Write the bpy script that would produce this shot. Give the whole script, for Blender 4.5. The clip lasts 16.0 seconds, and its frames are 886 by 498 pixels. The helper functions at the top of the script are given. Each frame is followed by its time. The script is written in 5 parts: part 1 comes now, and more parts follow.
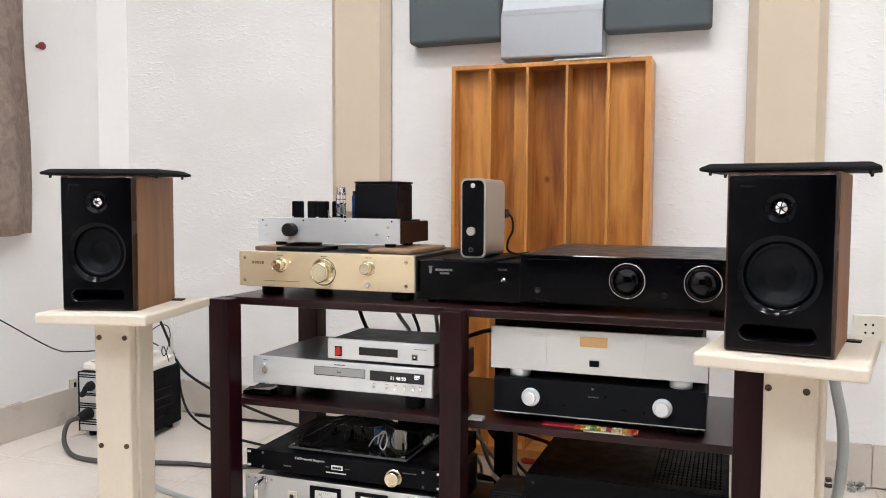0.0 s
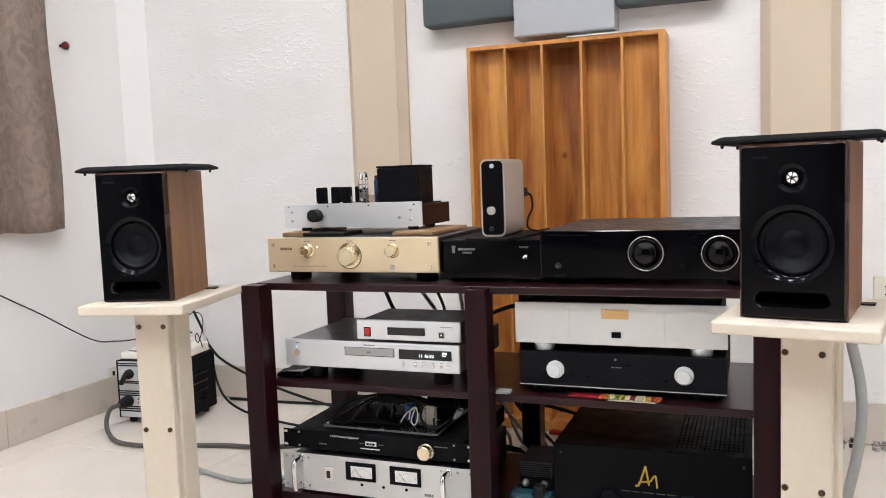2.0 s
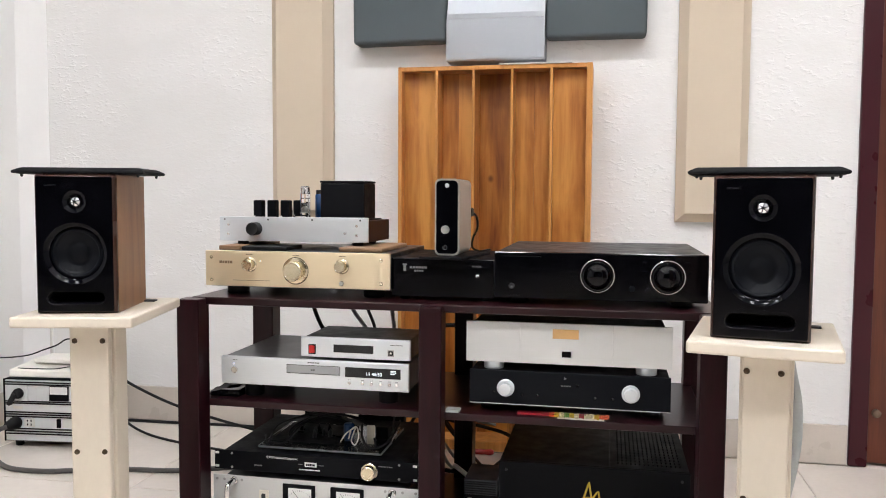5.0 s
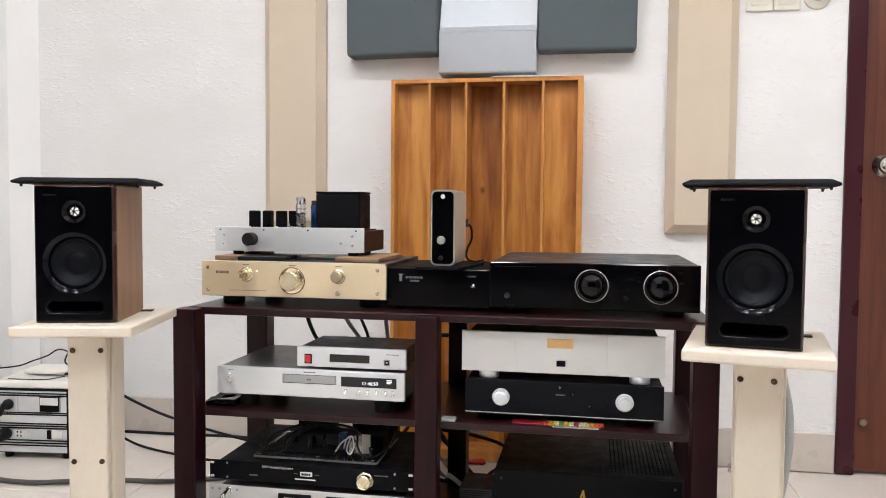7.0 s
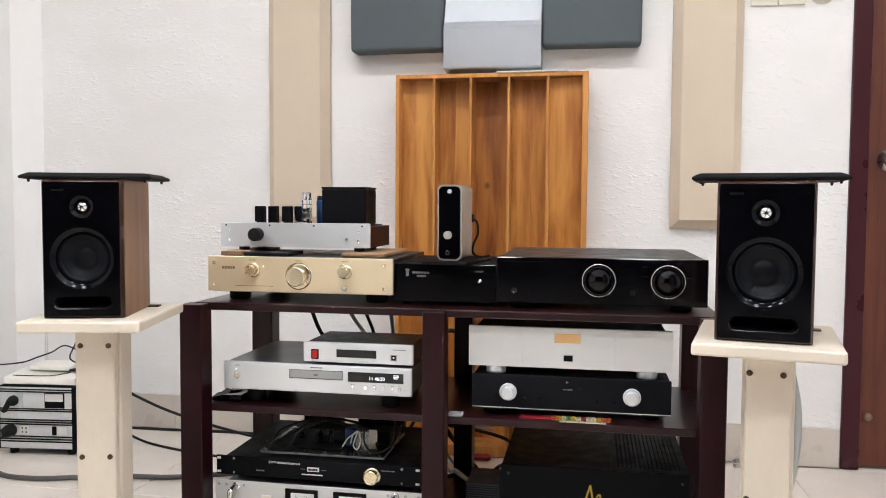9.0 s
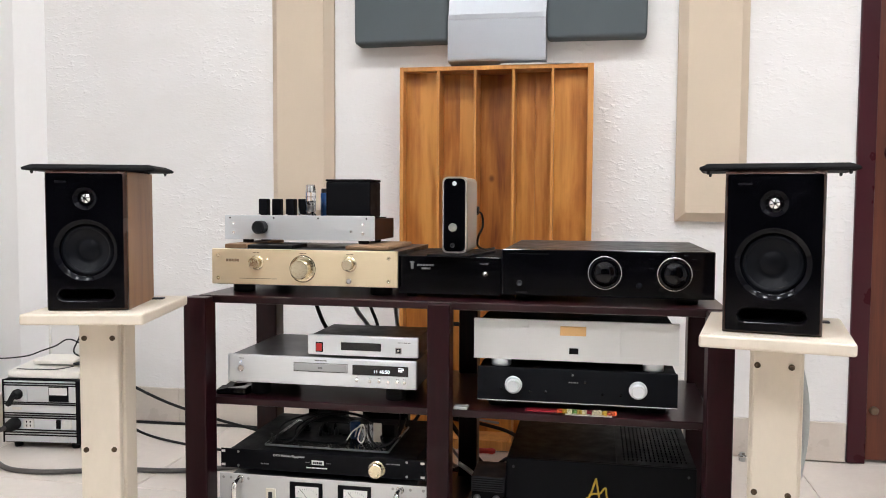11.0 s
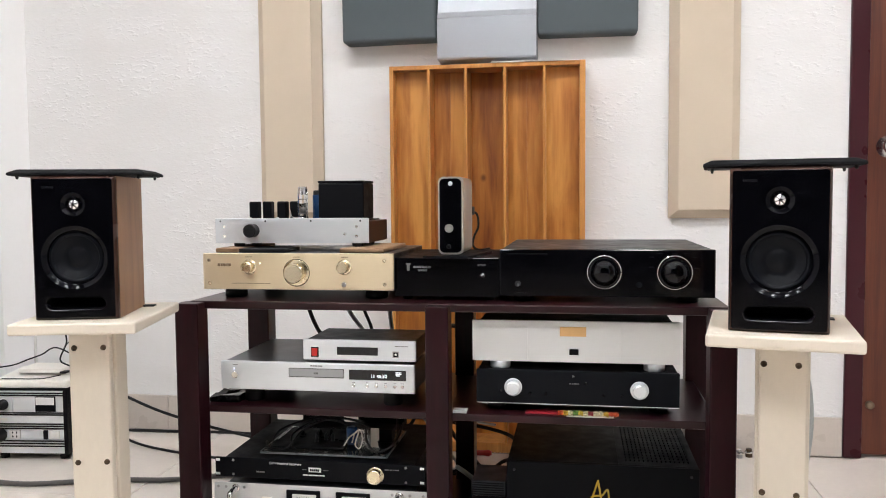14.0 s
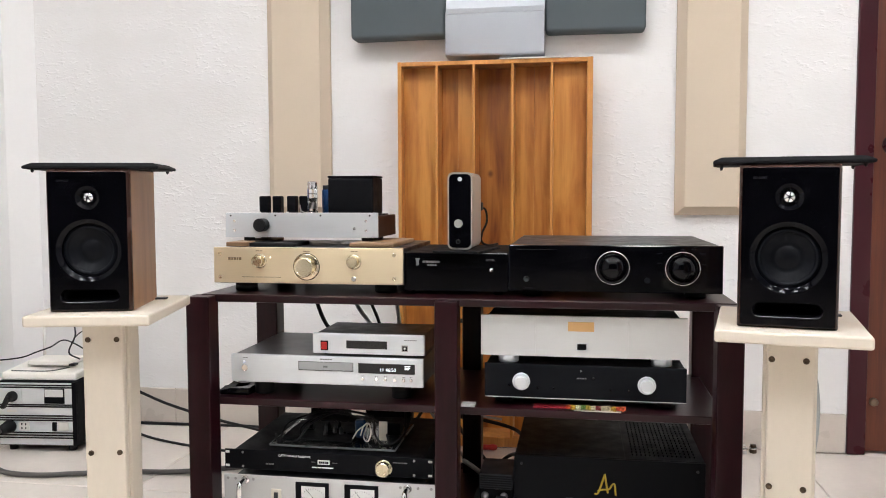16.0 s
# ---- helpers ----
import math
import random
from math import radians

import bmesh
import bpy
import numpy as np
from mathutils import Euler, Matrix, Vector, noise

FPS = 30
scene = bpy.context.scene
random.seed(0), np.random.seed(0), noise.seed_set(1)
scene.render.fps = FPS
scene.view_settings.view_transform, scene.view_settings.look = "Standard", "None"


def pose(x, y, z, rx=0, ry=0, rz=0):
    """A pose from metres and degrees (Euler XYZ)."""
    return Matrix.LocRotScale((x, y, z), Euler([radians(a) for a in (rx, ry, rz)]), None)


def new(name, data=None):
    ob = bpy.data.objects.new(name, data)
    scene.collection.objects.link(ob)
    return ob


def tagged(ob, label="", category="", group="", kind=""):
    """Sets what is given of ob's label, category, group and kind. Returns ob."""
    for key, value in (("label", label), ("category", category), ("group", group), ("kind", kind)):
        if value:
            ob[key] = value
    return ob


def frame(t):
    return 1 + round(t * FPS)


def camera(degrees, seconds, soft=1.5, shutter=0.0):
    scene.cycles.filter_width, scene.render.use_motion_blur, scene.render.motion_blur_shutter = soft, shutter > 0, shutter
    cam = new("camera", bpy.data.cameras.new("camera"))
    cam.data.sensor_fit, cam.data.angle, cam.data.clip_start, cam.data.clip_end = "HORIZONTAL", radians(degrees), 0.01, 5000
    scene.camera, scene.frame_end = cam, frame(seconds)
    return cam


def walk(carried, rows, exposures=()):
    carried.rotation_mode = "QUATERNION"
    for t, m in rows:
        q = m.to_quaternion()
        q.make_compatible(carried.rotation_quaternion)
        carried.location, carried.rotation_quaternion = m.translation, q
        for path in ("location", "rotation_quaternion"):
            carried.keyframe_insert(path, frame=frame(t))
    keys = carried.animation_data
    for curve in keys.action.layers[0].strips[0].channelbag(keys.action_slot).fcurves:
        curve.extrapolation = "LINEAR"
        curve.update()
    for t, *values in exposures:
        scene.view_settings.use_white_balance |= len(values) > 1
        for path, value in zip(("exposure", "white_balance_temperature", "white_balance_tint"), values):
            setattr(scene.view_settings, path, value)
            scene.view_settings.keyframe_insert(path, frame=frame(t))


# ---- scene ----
cam = camera(57.3, 16.0, soft=1.0)
METRES, EYE, TILT, LEAN, TURN = 0.4212, 0.78, 0.0, 0.0, 19.7
ROWS = [
    (0.0, 0.0, 0.0, 0.0, 0.02, -3.46, -0.27),
    (0.5, 0.0068, -0.0086, -0.0021, 0.15, -3.59, 0.74),
    (1.0, 0.0388, -0.0549, 0.0117, 0.5, -3.97, 2.0),
    (1.5, 0.05, -0.0916, 0.0187, 1.07, -4.41, 2.24),
    (2.0, -0.002, -0.112, 0.0233, 1.38, -5.04, 2.11),
    (2.5, -0.1129, -0.1049, 0.0094, -0.42, -5.01, 1.38),
    (3.0, -0.2309, -0.0561, -0.0159, -3.12, -4.67, 0.6),
    (3.5, -0.3304, -0.0596, -0.0121, -4.96, -4.4, 0.19),
    (4.0, -0.3904, -0.0844, -0.0044, -6.16, -4.26, -0.0),
    (4.5, -0.4346, -0.1001, 0.0061, -7.25, -3.97, -0.21),
    (5.0, -0.4648, -0.0902, 0.0109, -8.18, -3.64, -0.32),
    (7.5, -0.5389, -0.1343, 0.0068, -9.66, -2.78, -0.36),
    (8.0, -0.5509, -0.1348, 0.006, -10.1, -2.8, -0.25),
    (8.5, -0.5644, -0.1275, 0.0065, -9.75, -2.97, 0.03),
    (9.0, -0.563, -0.1159, -0.0024, -9.28, -3.05, -0.36),
    (11.5, -0.5691, -0.0844, -0.0213, -9.05, -3.65, -0.28),
    (12.0, -0.5674, -0.0707, -0.0226, -9.15, -3.92, -0.28),
    (12.5, -0.5675, -0.0551, -0.0218, -9.4, -3.84, -0.28),
    (13.0, -0.5726, -0.0418, -0.0171, -9.83, -3.59, -0.09),
    (13.5, -0.5992, -0.0337, -0.0139, -10.01, -3.52, 0.32),
    (14.0, -0.6229, -0.0165, -0.0119, -10.28, -3.44, 0.48),
    (14.5, -0.6425, -0.0055, -0.0137, -10.32, -3.6, 0.36),
    (15.0, -0.6587, -0.016, -0.0123, -10.1, -3.69, 0.37),
    (15.5, -0.6562, -0.0303, -0.0102, -10.13, -3.67, 0.34),
    (16.0, -0.6671, -0.0399, -0.0156, -10.15, -3.71, 0.16),
]
walk(cam, [(t, pose(0, 0, EYE, TILT, LEAN, TURN) @ pose(METRES * x, METRES * y, METRES * z, 90 + pitch, roll, yaw)) for t, x, y, z, yaw, pitch, roll in ROWS])

# ---- world and lamps ----
world = bpy.data.worlds.new("world")
scene.world = world
world.use_nodes = True
world.node_tree.nodes["Background"].inputs[0].default_value = (0.9, 0.95, 1.0, 1)
world.node_tree.nodes["Background"].inputs[1].default_value = 0.3
LAMP = 103.0

# ---- materials ----
def nodes_of(name):
    m = bpy.data.materials.new(name)
    m.use_nodes = True
    nt = m.node_tree
    return m, nt, nt.nodes["Principled BSDF"]


def surf(name, col, rough=0.5, metal=0.0, vary=0.08, scale=25.0, fine=220.0, bump=0.15, stretch=(1, 1, 1), coat=0.0, rvar=0.1, spec=0.5, twist=0.0):
    """A surface with tone variation at two scales, uneven gloss and a fine relief."""
    m, nt, b = nodes_of(name)
    N, L = nt.nodes, nt.links
    tc = N.new("ShaderNodeTexCoord")
    mp = N.new("ShaderNodeMapping")
    mp.inputs["Scale"].default_value = stretch
    L.new(tc.outputs["Object"], mp.inputs["Vector"])
    big, small = N.new("ShaderNodeTexNoise"), N.new("ShaderNodeTexNoise")
    for n, s, d in ((big, scale, 5), (small, fine, 3)):
        n.inputs["Scale"].default_value, n.inputs["Detail"].default_value = s, d
        L.new(mp.outputs["Vector"], n.inputs["Vector"])
    big.inputs["Distortion"].default_value = twist
    add = N.new("ShaderNodeMath")
    add.operation = "ADD"
    half = N.new("ShaderNodeMath")
    half.operation = "MULTIPLY"
    half.inputs[1].default_value = 0.5
    L.new(small.outputs["Fac"], half.inputs[0])
    L.new(big.outputs["Fac"], add.inputs[0])
    L.new(half.outputs[0], add.inputs[1])
    mr = N.new("ShaderNodeMapRange")
    mr.inputs["From Min"].default_value, mr.inputs["From Max"].default_value = 0.45, 1.05
    mr.inputs["To Min"].default_value, mr.inputs["To Max"].default_value = 1 - vary, 1 + vary
    L.new(add.outputs[0], mr.inputs["Value"])
    mul = N.new("ShaderNodeVectorMath")
    mul.operation = "SCALE"
    mul.inputs[0].default_value = col[:3]
    L.new(mr.outputs[0], mul.inputs["Scale"])
    L.new(mul.outputs[0], b.inputs["Base Color"])
    rr = N.new("ShaderNodeMapRange")
    rr.inputs["From Min"].default_value, rr.inputs["From Max"].default_value = 0.3, 0.7
    rr.inputs["To Min"].default_value, rr.inputs["To Max"].default_value = max(0.02, rough - rvar), min(1, rough + rvar)
    L.new(big.outputs["Fac"], rr.inputs["Value"])
    L.new(rr.outputs[0], b.inputs["Roughness"])
    b.inputs["Metallic"].default_value = metal
    b.inputs["Coat Weight"].default_value = coat
    b.inputs["Coat Roughness"].default_value = 0.08
    b.inputs["Specular IOR Level"].default_value = spec
    if bump:
        bp = N.new("ShaderNodeBump")
        bp.inputs["Strength"].default_value, bp.inputs["Distance"].default_value = bump, 0.001
        L.new(add.outputs[0], bp.inputs["Height"])
        L.new(bp.outputs[0], b.inputs["Normal"])
    return m


def wood(name, dark, light, rough=0.4, grain=(14, 14, 0.9), figure=3.0, rand=0.25, coat=0.0, blotch=0.0, spec=0.5):
    """Wood with long grain along the axis whose scale is small, and a tone of its own for every board."""
    m, nt, b = nodes_of(name)
    N, L = nt.nodes, nt.links
    tc, mp, oi = N.new("ShaderNodeTexCoord"), N.new("ShaderNodeMapping"), N.new("ShaderNodeObjectInfo")
    mp.inputs["Scale"].default_value = grain
    off = N.new("ShaderNodeVectorMath")
    off.operation = "SCALE"
    off.inputs[0].default_value = (7.3, 3.1, 9.7)
    L.new(oi.outputs["Random"], off.inputs["Scale"])
    sh = N.new("ShaderNodeVectorMath")
    L.new(tc.outputs["Object"], mp.inputs["Vector"])
    L.new(mp.outputs["Vector"], sh.inputs[0])
    L.new(off.outputs[0], sh.inputs[1])
    a, f = N.new("ShaderNodeTexNoise"), N.new("ShaderNodeTexNoise")
    a.inputs["Scale"].default_value, a.inputs["Detail"].default_value, a.inputs["Distortion"].default_value = figure, 6, 1.2
    f.inputs["Scale"].default_value, f.inputs["Detail"].default_value = figure * 9, 4
    L.new(sh.outputs[0], a.inputs["Vector"])
    L.new(sh.outputs[0], f.inputs["Vector"])
    mixv = N.new("ShaderNodeMath")
    mixv.operation = "MULTIPLY_ADD"
    mixv.inputs[1].default_value = 0.4
    L.new(f.outputs["Fac"], mixv.inputs[0])
    L.new(a.outputs["Fac"], mixv.inputs[2])
    rnd = N.new("ShaderNodeMath")
    rnd.operation = "MULTIPLY_ADD"
    rnd.inputs[1].default_value = rand
    L.new(oi.outputs["Random"], rnd.inputs[0])
    L.new(mixv.outputs[0], rnd.inputs[2])
    ramp = N.new("ShaderNodeValToRGB")
    e = ramp.color_ramp.elements
    e[0].position, e[0].color = 0.45, (*dark, 1)
    e[1].position, e[1].color = 0.95 + rand * 0.5, (*light, 1)
    L.new(rnd.outputs[0], ramp.inputs["Fac"])
    L.new(ramp.outputs["Color"], b.inputs["Base Color"])
    b.inputs["Roughness"].default_value = rough
    b.inputs["Coat Weight"].default_value = coat
    b.inputs["Coat Roughness"].default_value = 0.15
    b.inputs["Specular IOR Level"].default_value = spec
    if blotch:
        bl, bm_, bs = N.new("ShaderNodeTexNoise"), N.new("ShaderNodeMapping"), N.new("ShaderNodeMath")
        bm_.inputs["Scale"].default_value = (1, 1, 0.35)
        bl.inputs["Scale"].default_value, bl.inputs["Detail"].default_value, bl.inputs["Distortion"].default_value = 16, 4, 2.0
        L.new(tc.outputs["Object"], bm_.inputs["Vector"])
        L.new(bm_.outputs["Vector"], bl.inputs["Vector"])
        bs.operation = "MULTIPLY_ADD"
        bs.inputs[1].default_value = blotch
        L.new(bl.outputs["Fac"], bs.inputs[0])
        L.new(rnd.outputs[0], bs.inputs[2])
        bo = N.new("ShaderNodeMath")
        bo.operation = "SUBTRACT"
        bo.inputs[1].default_value = blotch * 0.5
        L.new(bs.outputs[0], bo.inputs[0])
        L.new(bo.outputs[0], ramp.inputs["Fac"])
    bp = N.new("ShaderNodeBump")
    bp.inputs["Strength"].default_value, bp.inputs["Distance"].default_value = 0.25, 0.0006
    L.new(f.outputs["Fac"], bp.inputs["Height"])
    L.new(bp.outputs[0], b.inputs["Normal"])
    return m


def teak(name, dark, mid, light):
    """Oiled teak: long soft blotches, faint fine grain, a few dark knots and a tone for every board."""
    m, nt, b = nodes_of(name)
    N, L = nt.nodes, nt.links
    tc, oi = N.new("ShaderNodeTexCoord"), N.new("ShaderNodeObjectInfo")
    off, sh = N.new("ShaderNodeVectorMath"), N.new("ShaderNodeVectorMath")
    off.operation = "SCALE"
    off.inputs[0].default_value = (3.7, 1.9, 5.3)
    L.new(oi.outputs["Random"], off.inputs["Scale"])
    L.new(tc.outputs["Object"], sh.inputs[0])
    L.new(off.outputs[0], sh.inputs[1])

    def tex(kind, scale, stretch, detail=4, twist=0.0):
        mp, n = N.new("ShaderNodeMapping"), N.new(kind)
        mp.inputs["Scale"].default_value = stretch
        L.new(sh.outputs[0], mp.inputs["Vector"])
        L.new(mp.outputs["Vector"], n.inputs["Vector"])
        n.inputs["Scale"].default_value = scale
        if kind == "ShaderNodeTexNoise":
            n.inputs["Detail"].default_value, n.inputs["Distortion"].default_value = detail, twist
        return n

    def sum_of(a, b_, k):
        q = N.new("ShaderNodeMath")
        q.operation = "MULTIPLY_ADD"
        q.inputs[1].default_value = k
        L.new(b_, q.inputs[0])
        L.new(a, q.inputs[2])
        return q.outputs[0]

    cloud = tex("ShaderNodeTexNoise", 9.0, (1.9, 1.9, 0.38), 8, 0.5)
    streak = tex("ShaderNodeTexNoise", 34.0, (1.6, 1.6, 0.07), 6, 0.5)
    pore = tex("ShaderNodeTexNoise", 260.0, (1, 1, 0.05), 2)
    t = sum_of(cloud.outputs["Fac"], streak.outputs["Fac"], 0.46)
    t = sum_of(t, pore.outputs["Fac"], 0.08)
    t = sum_of(t, oi.outputs["Random"], 0.16)
    ramp = N.new("ShaderNodeValToRGB")
    e = ramp.color_ramp.elements
    e[0].position, e[0].color = 0.54, (*dark, 1)
    e[1].position, e[1].color = 1.02, (*light, 1)
    q = e.new(0.76)
    q.color = (*mid, 1)
    L.new(t, ramp.inputs["Fac"])
    knots = tex("ShaderNodeTexVoronoi", 6.5, (1.0, 1.0, 0.75))
    kr = N.new("ShaderNodeMapRange")
    kr.interpolation_type = "SMOOTHSTEP"
    kr.inputs["From Min"].default_value, kr.inputs["From Max"].default_value = 0.02, 0.085
    kr.inputs["To Min"].default_value, kr.inputs["To Max"].default_value = 0.8, 0.0
    L.new(knots.outputs["Distance"], kr.inputs["Value"])
    mx = N.new("ShaderNodeMix")
    mx.data_type = "RGBA"
    L.new(kr.outputs[0], mx.inputs[0])
    L.new(ramp.outputs["Color"], mx.inputs[6])
    mx.inputs[7].default_value = (dark[0] * 0.5, dark[1] * 0.45, dark[2] * 0.5, 1)
    L.new(mx.outputs[2], b.inputs["Base Color"])
    b.inputs["Roughness"].default_value = 0.42
    bp = N.new("ShaderNodeBump")
    bp.inputs["Strength"].default_value, bp.inputs["Distance"].default_value = 0.2, 0.0005
    L.new(streak.outputs["Fac"], bp.inputs["Height"])
    L.new(bp.outputs[0], b.inputs["Normal"])
    return m


def stucco(name, col, depth=0.004):
    """White trowelled plaster: flat patches with raised, smeared ridges."""
    m, nt, b = nodes_of(name)
    N, L = nt.nodes, nt.links
    tc = N.new("ShaderNodeTexCoord")
    mp = N.new("ShaderNodeMapping")
    mp.inputs["Scale"].default_value = (1.0, 1.0, 1.9)
    L.new(tc.outputs["Object"], mp.inputs["Vector"])
    n1, n2, n3, v = N.new("ShaderNodeTexNoise"), N.new("ShaderNodeTexNoise"), N.new("ShaderNodeTexNoise"), N.new("ShaderNodeTexVoronoi")
    for n, s, d, q in ((n1, 40, 4, 0.35), (n2, 110, 4, 0.2), (n3, 4.2, 5, 0.3)):
        n.inputs["Scale"].default_value, n.inputs["Detail"].default_value, n.inputs["Distortion"].default_value = s, d, q
        L.new(mp.outputs["Vector"], n.inputs["Vector"])
    v.inputs["Scale"].default_value = 34
    L.new(mp.outputs["Vector"], v.inputs["Vector"])
    r1 = N.new("ShaderNodeMapRange")
    r1.interpolation_type = "SMOOTHSTEP"
    r1.inputs["From Min"].default_value, r1.inputs["From Max"].default_value = 0.48, 0.74
    L.new(n1.outputs["Fac"], r1.inputs["Value"])
    r3 = N.new("ShaderNodeMapRange")
    r3.inputs["From Min"].default_value, r3.inputs["From Max"].default_value = 0.45, 0.62
    r3.inputs["To Min"].default_value, r3.inputs["To Max"].default_value = 0.10, 0.9
    L.new(n3.outputs["Fac"], r3.inputs["Value"])
    m1, m2, m3 = [N.new("ShaderNodeMath") for _ in range(3)]
    m1.operation, m2.operation, m3.operation = "MULTIPLY", "MULTIPLY_ADD", "MULTIPLY_ADD"
    L.new(r1.outputs[0], m1.inputs[0])
    L.new(r3.outputs[0], m1.inputs[1])
    L.new(n2.outputs["Fac"], m2.inputs[0])
    m2.inputs[1].default_value = 0.35
    L.new(m1.outputs[0], m2.inputs[2])
    L.new(v.outputs["Distance"], m3.inputs[0])
    m3.inputs[1].default_value = 0.10
    L.new(m2.outputs[0], m3.inputs[2])
    bp = N.new("ShaderNodeBump")
    bp.inputs["Strength"].default_value, bp.inputs["Distance"].default_value = 0.42, depth
    L.new(m3.outputs[0], bp.inputs["Height"])
    L.new(bp.outputs[0], b.inputs["Normal"])
    ramp = N.new("ShaderNodeValToRGB")
    e = ramp.color_ramp.elements
    e[0].position, e[0].color = 0.3, (col[0] * 0.95, col[1] * 0.945, col[2] * 0.935, 1)
    e[1].position, e[1].color = 0.7, (*col, 1)
    L.new(n3.outputs["Fac"], ramp.inputs["Fac"])
    L.new(ramp.outputs["Color"], b.inputs["Base Color"])
    b.inputs["Roughness"].default_value = 0.75
    return m


def glow(name, col, strength):
    m, nt, b = nodes_of(name)
    b.inputs["Base Color"].default_value = (0.8, 0.8, 0.8, 1)
    b.inputs["Emission Color"].default_value = (*col, 1)
    b.inputs["Emission Strength"].default_value = strength
    return m


def glass(name, col=(1, 1, 1), rough=0.02, ior=1.46):
    m, nt, b = nodes_of(name)
    b.inputs["Base Color"].default_value = (*col, 1)
    b.inputs["Transmission Weight"].default_value = 1
    b.inputs["Roughness"].default_value = rough
    b.inputs["IOR"].default_value = ior
    return m


M_STUCCO = stucco("white_plaster", (0.815, 0.797, 0.782))
M_PAINT = surf("smooth_white_paint", (0.86, 0.848, 0.832), 0.7, vary=0.02, scale=3, fine=90, bump=0.1)
# for the unseen south wall, dark so that black gloss mirrors little light
M_REFLDARK = surf("reflection_darkener", (0.035, 0.034, 0.033), 0.95, vary=0.1, scale=3, bump=0.2)
M_CEIL = surf("ceiling_paint", (0.82, 0.81, 0.80), 0.8, vary=0.02, scale=3, bump=0.05)
M_TILE = surf("cream_glazed_tile", (0.78, 0.705, 0.635), 0.16, vary=0.05, scale=5, fine=60, bump=0.02, rvar=0.05)
M_SKIRT = surf("beige_skirting_tile", (0.60, 0.53, 0.465), 0.3, vary=0.05, scale=6, fine=90, bump=0.03)
M_GROUT = surf("grout", (0.66, 0.595, 0.53), 0.9)
M_BEIGE = surf("beige_fabric", (0.62, 0.515, 0.395), 0.9, vary=0.05, scale=4, fine=700, bump=0.35)
M_GREYFAB = surf("slate_grey_fabric", (0.088, 0.105, 0.112), 0.95, vary=0.10, scale=5, fine=800, bump=0.5)
M_SILVERP = surf("silver_grey_sheet", (0.42, 0.435, 0.46), 0.42, 0.35, vary=0.03, scale=4, fine=300, bump=0.05)
M_TEAK = teak("teak", (0.19, 0.050, 0.009), (0.42, 0.150, 0.026), (0.62, 0.280, 0.062))
M_TEAKEDGE = wood("teak_rail", (0.40, 0.150, 0.032), (0.68, 0.315, 0.088), 0.38, figure=2.0, rand=0.1)
M_RACK = wood("mahogany_lacquer", (0.0075, 0.0010, 0.0021), (0.019, 0.0025, 0.0048), 0.33, grain=(9, 9, 1.2), rand=0.1, spec=0.2)
M_RACKH = wood("mahogany_lacquer_shelf", (0.0075, 0.0011, 0.0021), (0.019, 0.0028, 0.0048), 0.30, grain=(1.2, 9, 9), rand=0.1, spec=0.32)
M_DOOR = wood("door_veneer", (0.060, 0.012, 0.005), (0.140, 0.034, 0.0125), 0.42, grain=(9, 9, 0.5), rand=0.1)
M_DFRAME = surf("maroon_paint", (0.042, 0.0052, 0.0100), 0.32, spec=0.3, vary=0.1, scale=8)
M_CREAM = surf("cream_painted_wood", (0.66, 0.585, 0.48), 0.5, vary=0.045, scale=9, fine=120, bump=0.25, stretch=(1, 1, 0.4))
M_WALNUT = wood("walnut_vinyl", (0.165, 0.070, 0.027), (0.285, 0.142, 0.063), 0.38, grain=(14, 8, 0.7), rand=0.1)
M_GLOSS = surf("piano_black", (0.0014, 0.0014, 0.0022), 0.09, spec=0.22, vary=0.2, scale=8, bump=0.0, rvar=0.04)
M_BEVEL = surf("lacquered_edge", (0.030, 0.0120, 0.0085), 0.26, spec=0.30, vary=0.1, scale=8, bump=0.0, rvar=0.04)
M_RING = surf("satin_black_horn", (0.0012, 0.0013, 0.0024), 0.09, spec=0.12, vary=0.2, scale=8, bump=0.0, rvar=0.04)
M_CONE = surf("woofer_cone", (0.0018, 0.0025, 0.0044), 0.42, spec=0.12, vary=0.15, bump=0.1)
M_RUBBER = surf("black_rubber", (0.006, 0.006, 0.0065), 0.55, spec=0.3, vary=0.2, bump=0.2)
M_BLACK = surf("black_powder_coat", (0.0030, 0.0031, 0.0042), 0.58, spec=0.10, vary=0.2, scale=30, fine=900, bump=0.2)
M_BLACKTOP = surf("charcoal_crinkle", (0.018, 0.021, 0.025), 0.44, spec=0.5, vary=0.2, scale=30, fine=900, bump=0.3)
M_CHARCOAL = surf("charcoal_plastic", (0.012, 0.013, 0.016), 0.5, spec=0.3, vary=0.15)
M_BLACKAL = surf("black_anodised", (0.0042, 0.0048, 0.0066), 0.45, 0.0, spec=0.10, vary=0.12, scale=10, fine=500, bump=0.05, stretch=(0.1, 1, 1))
M_DARKGREY = surf("dark_grey_steel", (0.028, 0.030, 0.033), 0.4, 0.3, vary=0.1)
M_MIDGREY = surf("grey_metallic_lid", (0.16, 0.165, 0.17), 0.38, 0.6, vary=0.06, scale=6)
M_CLOTH = surf("black_grille_cloth", (0.006, 0.006, 0.007), 0.95, spec=0.2, vary=0.2, scale=40, fine=1500, bump=0.6)
M_GOLD = surf("champagne_gold_panel", (0.80, 0.67, 0.46), 0.40, 0.65, vary=0.04, scale=4, fine=600, bump=0.04, stretch=(0.05, 1, 1))
M_GOLDK = surf("champagne_gold_knob", (0.74, 0.65, 0.47), 0.24, 1.0, vary=0.04, scale=20, bump=0.05)
